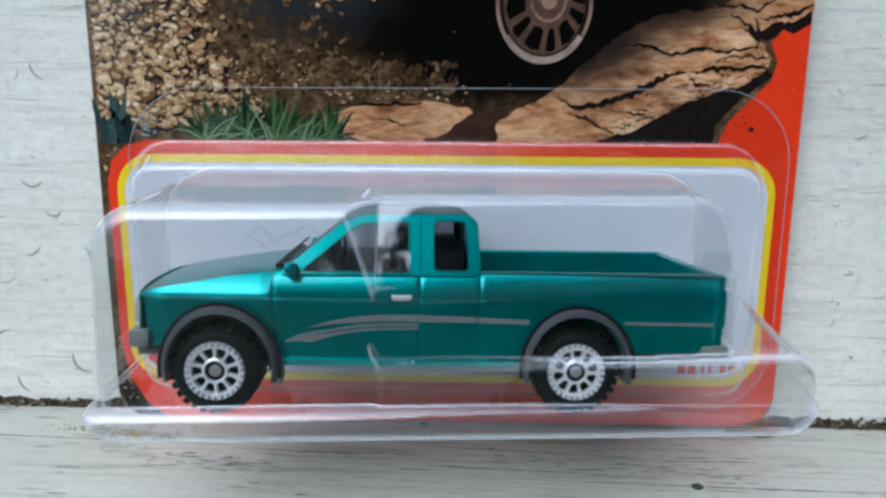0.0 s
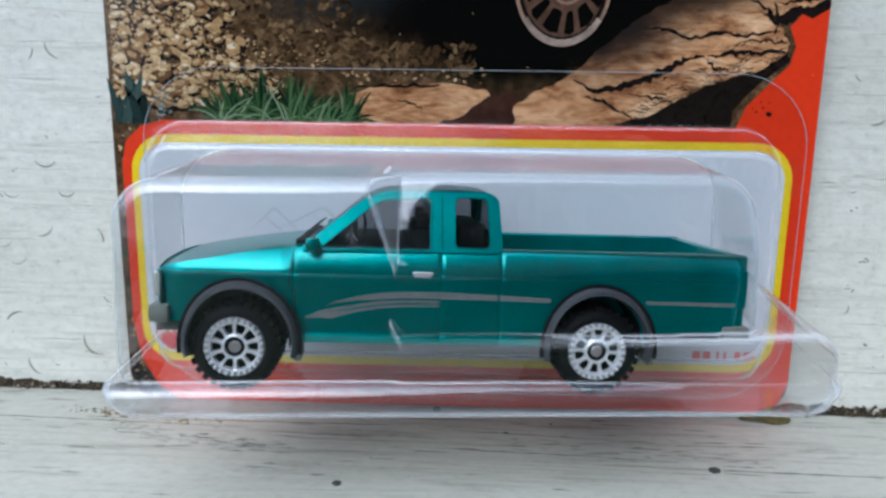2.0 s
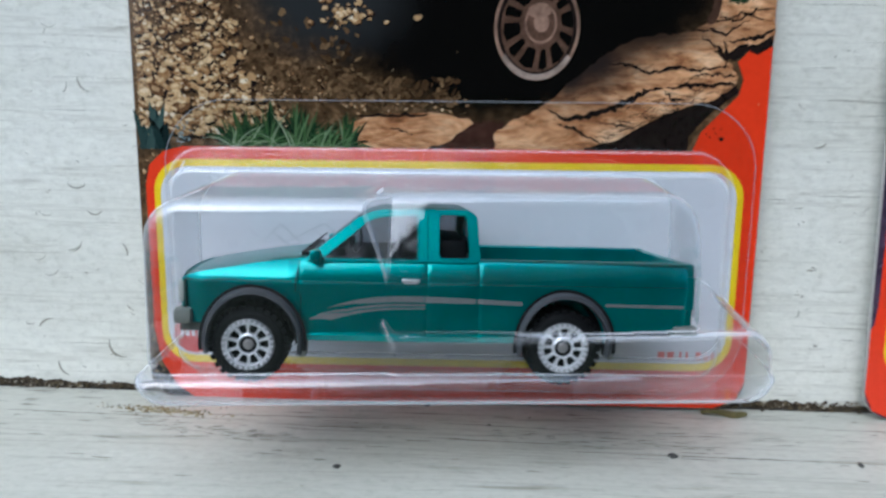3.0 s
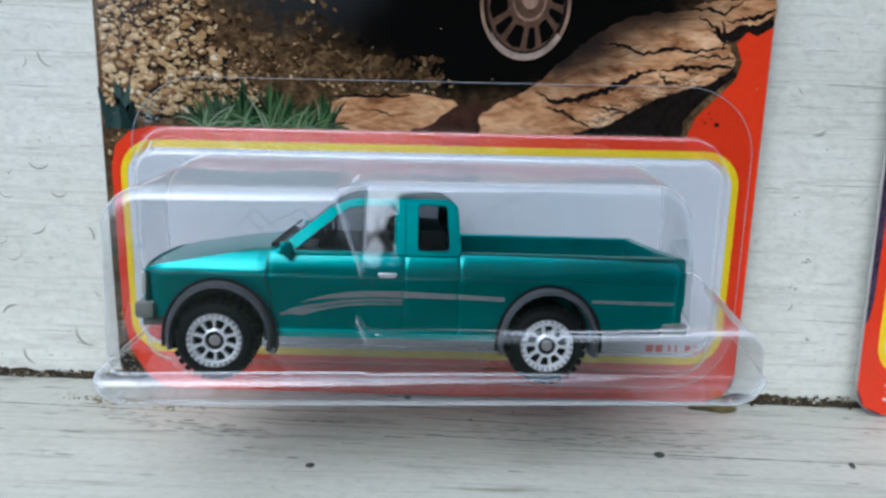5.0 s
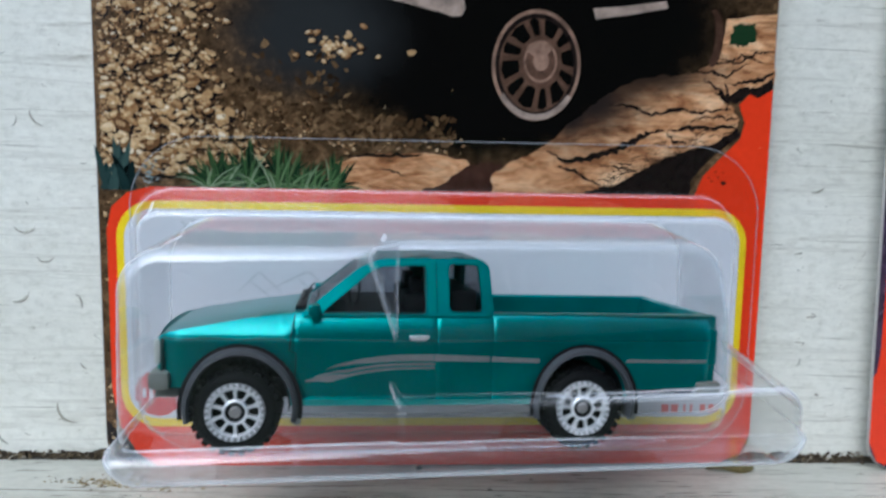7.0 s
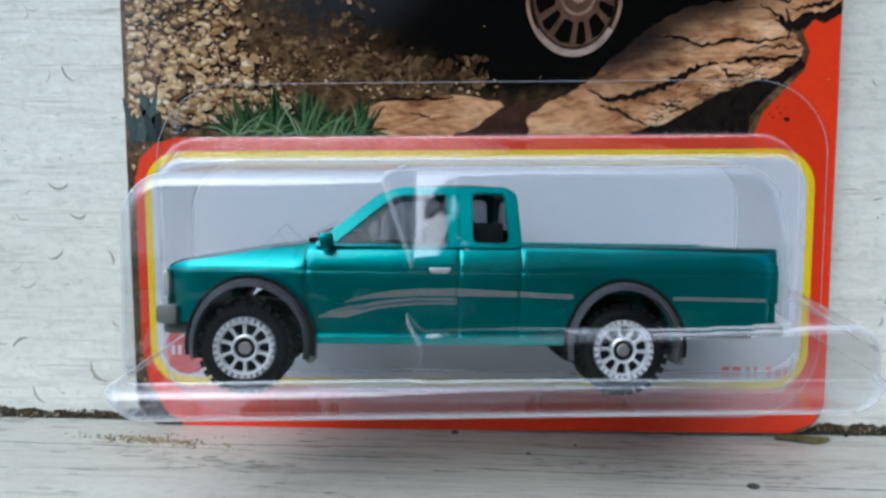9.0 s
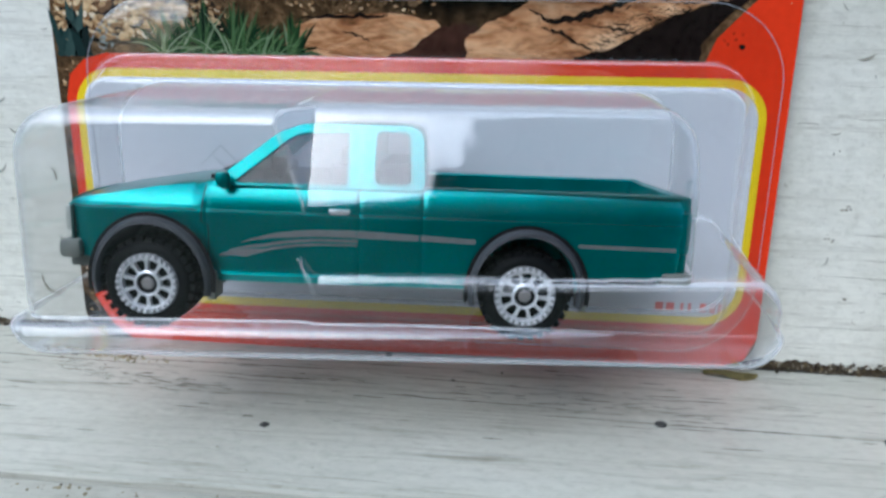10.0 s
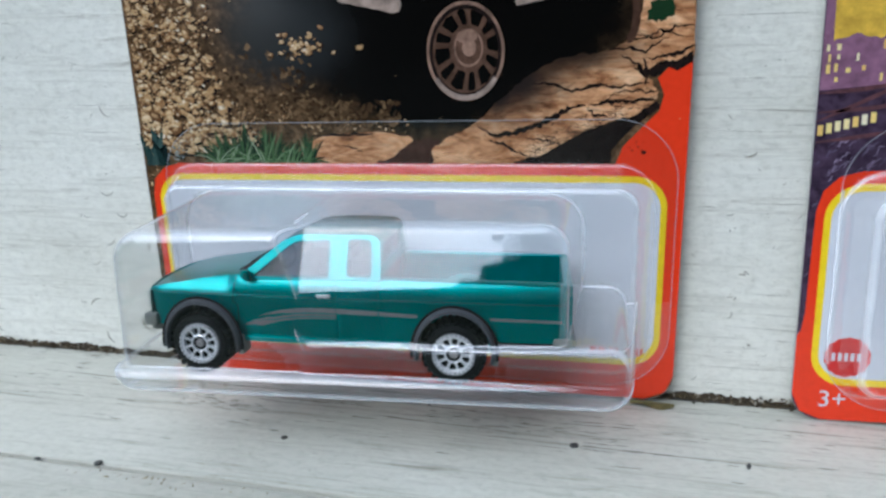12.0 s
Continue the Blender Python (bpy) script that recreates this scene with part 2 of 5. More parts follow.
def box(bm, lo, hi, bevel=0.0):
    r = bmesh.ops.create_cube(bm, size=1.0)
    size = [b - a for a, b in zip(lo, hi)]
    mid = [(a + b) / 2 for a, b in zip(lo, hi)]
    bmesh.ops.scale(bm, vec=size, verts=r["verts"])
    bmesh.ops.translate(bm, vec=mid, verts=r["verts"])
    if bevel:
        edges = list({e for v in r["verts"] for e in v.link_edges})
        bmesh.ops.bevel(bm, geom=edges, offset=bevel, segments=2, affect="EDGES", profile=0.6)


def sheet(bm, points, y, thick=0.0):
    """A flat shape in the xz plane at y, facing -y; points run either way round."""
    vs = [bm.verts.new((x, y, z)) for x, z in points]
    f = bm.faces.new(vs)
    f.normal_update()
    if f.normal.y > 0:
        f.normal_flip()
    if thick:
        ex = bmesh.ops.extrude_face_region(bm, geom=[f])
        moved = [v for v in ex["geom"] if isinstance(v, bmesh.types.BMVert)]
        bmesh.ops.translate(bm, vec=(0, -thick, 0), verts=moved)
        bmesh.ops.recalc_face_normals(bm, faces=bm.faces)
    return f


def pierced(bm, outline, holes, place, thick):
    """A plate with holes: outlines in (s, h), set in space by place(s, h), thick along y."""
    edges = []
    for loop in (outline, *holes):
        vs = [bm.verts.new(place(*p)) for p in loop]
        edges += [bm.edges.new((vs[i], vs[(i + 1) % len(vs)])) for i in range(len(vs))]
    bmesh.ops.triangle_fill(bm, use_beauty=True, edges=edges)
    ex = bmesh.ops.extrude_face_region(bm, geom=bm.faces[:])
    bmesh.ops.translate(bm, vec=(0, thick, 0), verts=[v for v in ex["geom"] if isinstance(v, bmesh.types.BMVert)])
    bmesh.ops.recalc_face_normals(bm, faces=bm.faces)


def revolve(bm, profile, n, closed=False):
    """Turns (r, y) points round the y axis."""
    rings = []
    for r, y in profile:
        rings.append([bm.verts.new((r * math.cos(2 * math.pi * i / n), y, r * math.sin(2 * math.pi * i / n))) for i in range(n)])
    pairs = list(zip(rings, rings[1:])) + ([(rings[-1], rings[0])] if closed else [])
    for a, b in pairs:
        for i in range(n):
            j = (i + 1) % n
            bm.faces.new((a[i], a[j], b[j], b[i]))
    bmesh.ops.recalc_face_normals(bm, faces=bm.faces)
    return rings


def lattice(bm, rows, close=False):
    """Faces over a grid of points given row by row."""
    grid = [[bm.verts.new(p) for p in row] for row in rows]
    for a, b in zip(grid, grid[1:]):
        for i in range(len(a) - (0 if close else 1)):
            j = (i + 1) % len(a)
            bm.faces.new((a[i], a[j], b[j], b[i]))
    return grid


# ---- wall and ledge ----
def grid_board(name, x0, x1, y0, y1, z0, z1, mat, bevel):
    bm = bmesh.new()
    box(bm, (x0, y0, z0), (x1, y1, z1), bevel)
    return part(name, bm, mat, None)


wall = grid_board("wall_north", -4000, 4000, 0, 160, -1100, 1900, WALL, 0.0)
tagged(wall, "white painted wooden siding with bubbled, cracked old paint", "wall", kind="structure")
ledge = grid_board("ledge", -4000, 4000, -41.2, -0.6, -26, 0, LEDGE, 1.2)
tagged(ledge, "weathered white painted wooden ledge with worn dark grain", "ledge", kind="structure")
ledge_front = grid_board("ledge_front", -4000, 4000, -62, -41.5, -26, -0.15, LEDGE, 1.2)
tagged(ledge_front, "front board of the weathered white wooden ledge", "ledge", kind="structure")


def crumb(bm, rng, x, y, z, r, flat=1.0):
    m = Matrix.LocRotScale((x, y, z), Euler((rng.uniform(0, 6), rng.uniform(0, 6), rng.uniform(0, 6)) if flat == 1 else (0, 0, rng.uniform(0, 6))), (r * rng.uniform(0.6, 1.5), r * rng.uniform(0.6, 1.2), r * flat * rng.uniform(0.5, 1)))
    bmesh.ops.create_icosphere(bm, subdivisions=1, radius=1.0, matrix=m)


def joint_dirt():
    rng = random.Random(4)
    bm = bmesh.new()
    for i in range(3000):
        x = rng.uniform(-130, 150)
        thick = 0.55 + 0.45 * math.sin(x * 0.11) + 0.3 * math.sin(x * 0.37 + 1)
        crumb(bm, rng, x, -abs(rng.gauss(0.5, 0.75)), rng.uniform(0, 0.7 + 0.6 * max(0, thick)), rng.uniform(0.08, 0.34))
    for i in range(70):
        crumb(bm, rng, rng.gauss(-50, 6), -9.6 + rng.gauss(0, 1.1), 0.03, rng.uniform(0.08, 0.28), 0.5)
    a, b, c = [], [], []
    for i in range(701):
        x = -140 + i * 0.42
        w = 1.05 + 0.4 * math.sin(x * 0.31) + 0.25 * math.sin(x * 0.9 + 2) + rng.uniform(-0.25, 0.25)
        h = 0.85 + 0.35 * math.sin(x * 0.23 + 1) + 0.2 * math.sin(x * 1.1) + rng.uniform(-0.2, 0.25)
        a.append((x, -max(0.15, w), 0.02))
        b.append((x, -0.06, 0.06))
        c.append((x, -0.02, max(0.12, h)))
    lattice(bm, [a, b, c])
    ob = part("joint_dirt", bm, DIRT, None, smooth=False)
    tagged(ob, "dark brown dirt packed along the joint of wall and ledge", "dirt", kind="stuff")
    bm = bmesh.new()
    box(bm, (-1500, -0.62, -6), (1500, 0.02, -0.15))
    gap = part("joint_gap", bm, SPECK, None, smooth=False)
    tagged(gap, "dark open joint between wall and ledge", "joint", kind="structure")


joint_dirt()


def debris():
    """Golden-brown litter lying on the ledge beside the card's corner."""
    rng = random.Random(31)
    bm = bmesh.new()
    for i in range(230):
        x = rng.gauss(-48, 4.2)
        crumb(bm, rng, x, -10.2 - 0.12 * (x + 49) + rng.gauss(0, 0.5), 0.04, rng.uniform(0.1, 0.36), 0.45)
    for i in range(40):
        crumb(bm, rng, rng.gauss(-30, 9), -43.5 + rng.gauss(0, 0.7), -0.1, rng.uniform(0.08, 0.25), 0.4)
    tagged(part("debris", bm, LITTER, None, smooth=False), "golden-brown crumbs of dry litter on the ledge", "litter", kind="stuff")


debris()


def arc_flake(bm, x, z, r, a0, a1, w):
    """A curled lip of lifted paint on the wall."""
    rows = []
    n = 9
    for i in range(n + 1):
        u = i / n
        a = radians(a0 + (a1 - a0) * u)
        k = math.sin(math.pi * u) ** 0.6 * w
        cx, cz = x + r * math.cos(a), z + r * math.sin(a)
        ox, oz = math.cos(a), math.sin(a)
        rows.append([(cx - ox * k * 1.6, -0.0, cz - oz * k * 1.6), (cx - ox * k * 0.4, -0.55 * k - 0.02, cz - oz * k * 0.4), (cx + ox * k * 0.2, -0.75 * k - 0.02, cz + oz * k * 0.2), (cx + ox * k * 0.35, 0.03, cz + oz * k * 0.35)])
    lattice(bm, rows)


def wall_flakes():
    rng = random.Random(11)
    bm = bmesh.new()
    for x, z, r, a0, a1 in ((-68.6, 27.2, 2.0, 250, 350), (-73.2, 10.2, 2.4, 80, 165), (-60.3, 8.2, 2.6, 160, 285), (-70, 4.2, 2.4, 165, 260), (-60.5, 25, 2.0, -20, 60), (-63.5, 55, 2.2, 170, 270),
                            (-57.6, 16, 1.6, 190, 260), (-67, 38, 1.8, 200, 340), (-64, 33, 1.4, 200, 340), (60.2, 48, 1.9, 250, 330), (58.2, 37, 1.2, 240, 320)):
        arc_flake(bm, x, z, r, a0, a1, rng.uniform(0.1, 0.2))
    for i in range(48):
        side = rng.random() < 0.8
        x = rng.uniform(-108, -55) if side else rng.uniform(52, 76)
        a = rng.uniform(170, 300)
        arc_flake(bm, x, rng.uniform(3, 72), rng.uniform(0.5, 1.7), a, a + rng.uniform(40, 120), rng.uniform(0.04, 0.10))
    ob = part("paint_flakes", bm, FLAKE_SHADE_CRACK, wall)
    tagged(ob, "curled lips of lifted white paint, coloured dark for the shade under them", "", kind="stuff")


wall_flakes()


def wall_stains():
    """Small rust-brown and grey marks on the old paint."""
    rng = random.Random(23)
    bm = bmesh.new()
    spots = [(61.5, 25, 1.0), (60.2, 21, 0.7), (63.5, 11.5, 0.9), (58.6, 33, 0.5), (-62, 6, 0.6), (-66, 21, 0.5), (-72, 36, 0.6)]
    spots += [(rng.choice((rng.uniform(-105, -56), rng.uniform(52, 74))), rng.uniform(3, 75), rng.uniform(0.12, 0.4)) for _ in range(70)]
    for x, z, r in spots:
        for _ in range(4):
            n = 6
            cx, cz, k = x + rng.gauss(0, r * 0.5), z + rng.gauss(0, r * 0.5), r * rng.uniform(0.15, 0.4)
            sheet(bm, [(cx + k * rng.uniform(0.5, 1.3) * math.cos(6.28 * i / n), cz + k * 0.7 * rng.uniform(0.5, 1.3) * math.sin(6.28 * i / n)) for i in range(n)], -0.012)
    tagged(part("paint_stains", bm, STAIN, wall, "small brown stains on the paint", smooth=False), kind="stuff")


wall_stains()


def hairline(bm, rng, x, y, length, w, slope, up):
    """A thin dark crack along x, on the ledge (up) or on the wall."""
    n = max(3, int(length / 1.2))
    a, b = [], []
    for i in range(n + 1):
        u = i / n
        k = w * (0.2 + 0.8 * math.sin(math.pi * u)) * rng.uniform(0.4, 1.3)
        px, py = x + length * u, y + slope * length * u + rng.uniform(-0.06, 0.06)
        for side, row in ((-k / 2, a), (k / 2, b)):
            row.append((px, py + side, 0.015) if up else (px, -0.015, py + side))
    lattice(bm, [a, b] if up else [b, a][::-1])


def cracks():
    rng = random.Random(17)
    bm = bmesh.new()
    for x, y, length, w, slope in ((-80, -11.6, 48, 0.35, -0.03), (-5, -17.5, 26, 0.3, -0.03), (20, -20.6, 48, 0.32, -0.02), (62, -9.5, 20, 0.35, -0.01), (-26, -14.5, 16, 0.3, 0), (-100, -22, 30, 0.25, -0.03), (30, -14, 14, 0.3, 0.02), (-42, -11.2, 34, 0.4, 0.02), (-58, -8.6, 14, 0.3, -0.1), (-6, -11.4, 30, 0.3, -0.06)):
        hairline(bm, rng, x, y, length, w, slope, True)
    for i in range(230):
        y = -abs(rng.gauss(9, 9)) - 1.5
        hairline(bm, rng, rng.uniform(-110, 110), max(y, -40), rng.uniform(0.8, 6), rng.uniform(0.08, 0.38), rng.uniform(-0.05, 0.03), True)
    for i in range(90):
        x = rng.uniform(-52, -26)
        hairline(bm, rng, x, -16 - 0.16 * (x + 47) + rng.gauss(0, 1.3), rng.uniform(0.6, 3.5), rng.uniform(0.08, 0.34), rng.uniform(-0.08, 0.02), True)
    for i in range(70):
        x = rng.uniform(4, 40)
        hairline(bm, rng, x, -15.5 - 0.1 * (x - 14) + rng.gauss(0, 1.6), rng.uniform(0.6, 4), rng.uniform(0.06, 0.28), rng.uniform(-0.06, 0.02), True)
    tagged(part("grain_cracks", bm, CRACK, ledge, "dark open cracks along the grain", smooth=False), kind="stuff")
    bm = bmesh.new()
    for i in range(64):
        x = rng.choice((rng.uniform(-115, -58), rng.uniform(52, 74)))
        hairline(bm, rng, x, rng.uniform(2, 78), rng.uniform(2, 16), rng.uniform(0.05, 0.14), rng.uniform(-0.02, 0.02), False)
    tagged(part("paint_cracks", bm, FLAKE_SHADE_CRACK, wall, "fine cracks in the paint", smooth=False), kind="stuff")


cracks()


def ledge_specks():
    rng = random.Random(5)
    for x, y, r in ((33.3, -21.1, 0.75), (60.7, -22.1, 0.7), (-16.3, -27.9, 0.6), (-43.4, -41.0, 0.9), (-4.5, -4.4, 0.8), (-55, -41.3, 0.7), (13, -8.5, 0.35), (6, -12, 0.3)):
        bm = bmesh.new()
        crumb(bm, rng, 0, 0, 0, r, 0.45)
        ob = part("dark_speck", bm, SPECK, None)
        ob.location = (x * MM, y * MM, 0.1 * MM if y > -41.1 else -0.3 * MM)
        tagged(ob, "small dark speck of grit on the white ledge", "grit", "specks of grit on the ledge")
    bm = bmesh.new()
    rows = []
    for i in range(9):
        u = i / 8
        w = 1.5 * math.sin(math.pi * min(1, u * 0.9 + 0.08))
        rows.append([(-4 + 8 * u, -w + 0.5 * math.sin(u * 5), 0.25 + 0.3 * math.sin(u * 7)), (-4 + 8 * u, 0.1, 0.7 + 0.25 * math.sin(u * 5)), (-4 + 8 * u, w, 0.3 + 0.3 * math.cos(u * 6))])
    lattice(bm, rows)
    bmesh.ops.solidify(bm, geom=bm.faces[:], thickness=0.2)
    ob = part("leaf_scrap", bm, LEAF_BIT, None)
    ob.location = (47 * MM, -4.5 * MM, 0.05 * MM)
    tagged(ob, "scrap of dry yellow-brown leaf under the card's corner", "leaf")


ledge_specks()

# ---- blister packs ----
def inside(x, z, x0, x1, z0, z1, r):
    """How far (x, z) lies inside a rounded rectangle."""
    qx = np.abs(x - (x0 + x1) / 2) - ((x1 - x0) / 2 - r)
    qz = np.abs(z - (z0 + z1) / 2) - ((z1 - z0) / 2 - r)
    return r - (np.hypot(np.maximum(qx, 0), np.maximum(qz, 0)) + np.minimum(np.maximum(qx, qz), 0))


def smin(a, b, k):
    h = np.maximum(k - np.abs(a - b), 0) / k
    return np.minimum(a, b) - h * h * k / 4


def smax(a, b, k):
    return -smin(-a, -b, k)


FLANGE = (-47.5, 51.0, 2.5, 52.3, 11.0)


def moulded(sd, face, r, wall):
    """A raised form: a steep wall, then an edge rounded by r, then its face; sd is the way in from its foot."""
    q = np.clip(sd - wall, 0, r)
    edge = face - r + np.sqrt(np.maximum(r * r - (r - q) ** 2, 0))
    return np.where(sd < wall, (face - r) * np.clip(sd, 0, None) / wall, edge)


def step(x, a, b):
    """0 before a, 1 past b, smooth between."""
    u = np.clip((x - a) / (b - a), 0, 1)
    return u * u * (3 - 2 * u)


def blister_depth(x, z):
    """How far the clear shell stands off the card, in millimetres."""
    tray = moulded(inside(x, z, -47.2, 47.4, 5.0, 44.3, 6.5), 7.4 + 0 * x, 1.0, 2.9)
    # bonnet dome, and the cab and bed dome whose face leans back above the sill
    face_l = 31.4 - 0.075 * (x + 7) - 0.06 * (z - 26)
    face_r = smin(31.4 - 0.45 * (z - 26) - 0.055 * (x - 12), face_l + 0 * z, 0.4)
    left = moulded(inside(x, z, -39.6, 12, 11.5, 41.2, 7.5), face_l, 1.9, 2.4)
    left = smin(left, face_r + 1.15 * (-6.6 - x), 0.02 + 0.28 * step(z, 27, 30))
    face_r = np.where(x < -6.6, np.minimum(face_r, face_l - 0.3), face_r)
    right = moulded(inside(x, z, -14, 35.8, 11.5, 41.2, 6.0), face_r, 1.2, 1.9)
    # skirt under the cab and bed: upright, its rounded shoulder rising where it meets the bonnet dome
    rise = 2.6 * np.clip(1 - (x + 7.2) / 1.9, 0, 1) ** 2
    skirt = 31.1 + 1.2 * step(x, -9, -5.5) - (0.075 - 0.022 * step(x, 0, 30)) * (x + 7) - 1.0 * (1 - np.sqrt(1 - np.clip((x - 41.2) / 2.4, 0, 1) ** 2))
    round_s = 2.3 - 1.5 * step(x, -4, 22)
    draft = 0.8 + 2.2 * step(x, 31.5, 34.5)
    shoulder = moulded(inside(x, z, -30, 45.3, 13.0, 60, 4.0), skirt, 0.8, 2.2)
    drop = 3.0 * (1 - np.sqrt(1 - np.clip((x - 39.6) / 3.2, 0, 1) ** 2))
    shoulder = np.minimum(shoulder, moulded(20.3 - drop + 0.03 * x + rise + draft + round_s - z, skirt, round_s, draft))
    # plinth: a low upright front whose ledge is rounded, most at the bonnet's end
    front = 33.3 - 0.065 * x - 1.2 * (1 - np.sqrt(1 - np.clip((np.abs(x - 2.7) - 38.8) / 3.0, 0, 1) ** 2))
    round_f = 1.9 + 0.1 * step(x, -36, 6)
    base = moulded(inside(x, z, -39.9, 45.3, 11.2, 60, 6.0), front, 0.8, 1.8)
    base = np.minimum(base, moulded(17.9 - z, front, round_f, 1.2))
    form = smax(np.maximum(left, right), shoulder, 0.4)
    return np.maximum(smax(smax(form, base, 0.6), tray, 1.2), 0.16)


def blister_shell(pack, label, fine):
    xs, zs = np.arange(-49, 52.6, fine), np.arange(1, 54, fine)
    X, Z = np.meshgrid(xs, zs)
    sd = inside(X, Z, *FLANGE)
    gx = (inside(X + 0.01, Z, *FLANGE) - sd) / 0.01
    gz = (inside(X, Z + 0.01, *FLANGE) - sd) / 0.01
    out = np.minimum(sd, 0)
    X, Z = X - gx * out, Z - gz * out
    D = blister_depth(X, Z)
    keep = sd > -fine * 1.2
    idx = -np.ones(X.shape, int)
    idx[keep] = np.arange(keep.sum())
    verts = np.stack([X[keep], -D[keep], Z[keep]], -1) * MM
    a, b, c, d = idx[:-1, :-1], idx[:-1, 1:], idx[1:, 1:], idx[1:, :-1]
    quads = np.stack([a, b, c, d], -1).reshape(-1, 4)
    quads = quads[(quads >= 0).all(1)]
    me = bpy.data.meshes.new("blister")
    me.from_pydata(verts.tolist(), [], quads.tolist())
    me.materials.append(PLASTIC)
    me.polygons.foreach_set("use_smooth", [True] * len(me.polygons))
    ob = new("blister", me)
    ob.parent = pack
    ob["label"] = label
    ob.visible_shadow = False
    return ob


def ring(bm, outer, inner, y):
    n = len(outer)
    a = [bm.verts.new((x, y, z)) for x, z in outer]
    b = [bm.verts.new((x, y, z)) for x, z in inner]
    for i in range(n):
        j = (i + 1) % n
        f = bm.faces.new((a[i], a[j], b[j], b[i]))
        f.normal_update()
        if f.normal.y > 0:
            f.normal_flip()


def rect(x0, x1, z0, z1, r, n=8):
    out = []
    for cx, cz, a in ((x1 - r, z0 + r, -90), (x1 - r, z1 - r, 0), (x0 + r, z1 - r, 90), (x0 + r, z0 + r, 180)):
        for i in range(n + 1):
            q = radians(a + 90 * i / n)
            out.append((cx + r * math.cos(q), cz + r * math.sin(q)))
    return out


HALF = 52.2


def card_base(pack, label):
    bm = bmesh.new()
    sheet(bm, rect(-HALF, HALF, 0, 165, 5.0), 0.0)
    ex = bmesh.ops.extrude_face_region(bm, geom=bm.faces[:])
    bmesh.ops.translate(bm, vec=(0, 0.6, 0), verts=[v for v in ex["geom"] if isinstance(v, bmesh.types.BMVert)])
    bmesh.ops.recalc_face_normals(bm, faces=bm.faces)
    return part("card", bm, CARDBOARD, pack, label, smooth=False)


def layer(name, points, y, mat, card, label=""):
    bm = bmesh.new()
    sheet(bm, points, -y)
    return part(name, bm, mat, card, label, smooth=False)


def frame_print(card, red, y=0.06):
    layer("red_panel", red, y, RED, card, "bright red printed panel")
    layer("white_window", rect(-48.6, 48.4, 8.0, 41.3, 4.6), y + 0.03, WHITE, card, "pale grey-white printed window")
    bm = bmesh.new()
    ring(bm, rect(-49.6, 49.4, 6.8, 42.4, 5.6), rect(-48.5, 48.3, 8.1, 41.2, 4.6), -(y + 0.05))
    part("yellow_border", bm, YELLOW, card, "yellow printed line", smooth=False)
    bm = bmesh.new()
    sheet(bm, [(-43.9 + 3.6 * math.cos(i * math.pi / 14) * (1 + 0.04 * (i % 2)), 12.2 + 3.6 * math.sin(i * math.pi / 14) * (1 + 0.04 * (i % 2))) for i in range(28)], -(y + 0.07))
    part("badge", bm, BADGE, card, "round red badge", smooth=False)
    bm = bmesh.new()
    for i in range(5):
        x = -46.4 + i * 1.0
        sheet(bm, [(x, 11.5), (x + 0.6, 11.5), (x + 0.6, 13.0), (x, 13.0)], -(y + 0.09))
    part("badge_bars", bm, WHITE, card, "pale bars on the badge", smooth=False)


def writing(text, size, x, z, y, mat, card, name):
    cu = bpy.data.curves.new(name, "FONT")
    cu.body, cu.size = text, size * MM
    ob = new(name, cu)
    cu.materials.append(mat)
    ob.parent = card
    ob.matrix_local = pose(x * MM, -y * MM, z * MM, 90, 0, 0)
    return ob


# printed pictures on the cards
def soft_spot(t, cx, cz, rx, rz, lo, hi, wobble):
    """1 inside an ellipse of the print, falling to 0 outside, with an uneven edge."""
    co = t.nodes.new("ShaderNodeTexCoord")
    n = mapped(t, g(300), Scale=1.0, Detail=5.0)
    off = t.nodes.new("ShaderNodeVectorMath")
    off.operation = "MULTIPLY_ADD"
    t.links.new(n.outputs["Color"], off.inputs[0])
    off.inputs[1].default_value = (wobble * MM, 0, wobble * MM)
    t.links.new(co.outputs["Object"], off.inputs[2])
    mp = t.nodes.new("ShaderNodeMapping")
    mp.inputs["Location"].default_value = (-(cx + wobble / 2) / rx, 0, -(cz + wobble / 2) / rz)
    mp.inputs["Scale"].default_value = (1000 / rx, 0, 1000 / rz)
    t.links.new(off.outputs[0], mp.inputs["Vector"])
    ln = t.nodes.new("ShaderNodeVectorMath")
    ln.operation = "LENGTH"
    t.links.new(mp.outputs[0], ln.inputs[0])
    r = t.nodes.new("ShaderNodeMapRange")
    r.interpolation_type = "SMOOTHSTEP"
    r.inputs[1].default_value, r.inputs[2].default_value = lo, hi
    r.inputs[3].default_value, r.inputs[4].default_value = 1.0, 0.0
    t.links.new(ln.outputs["Value"], r.inputs[0])
    return r.outputs[0]


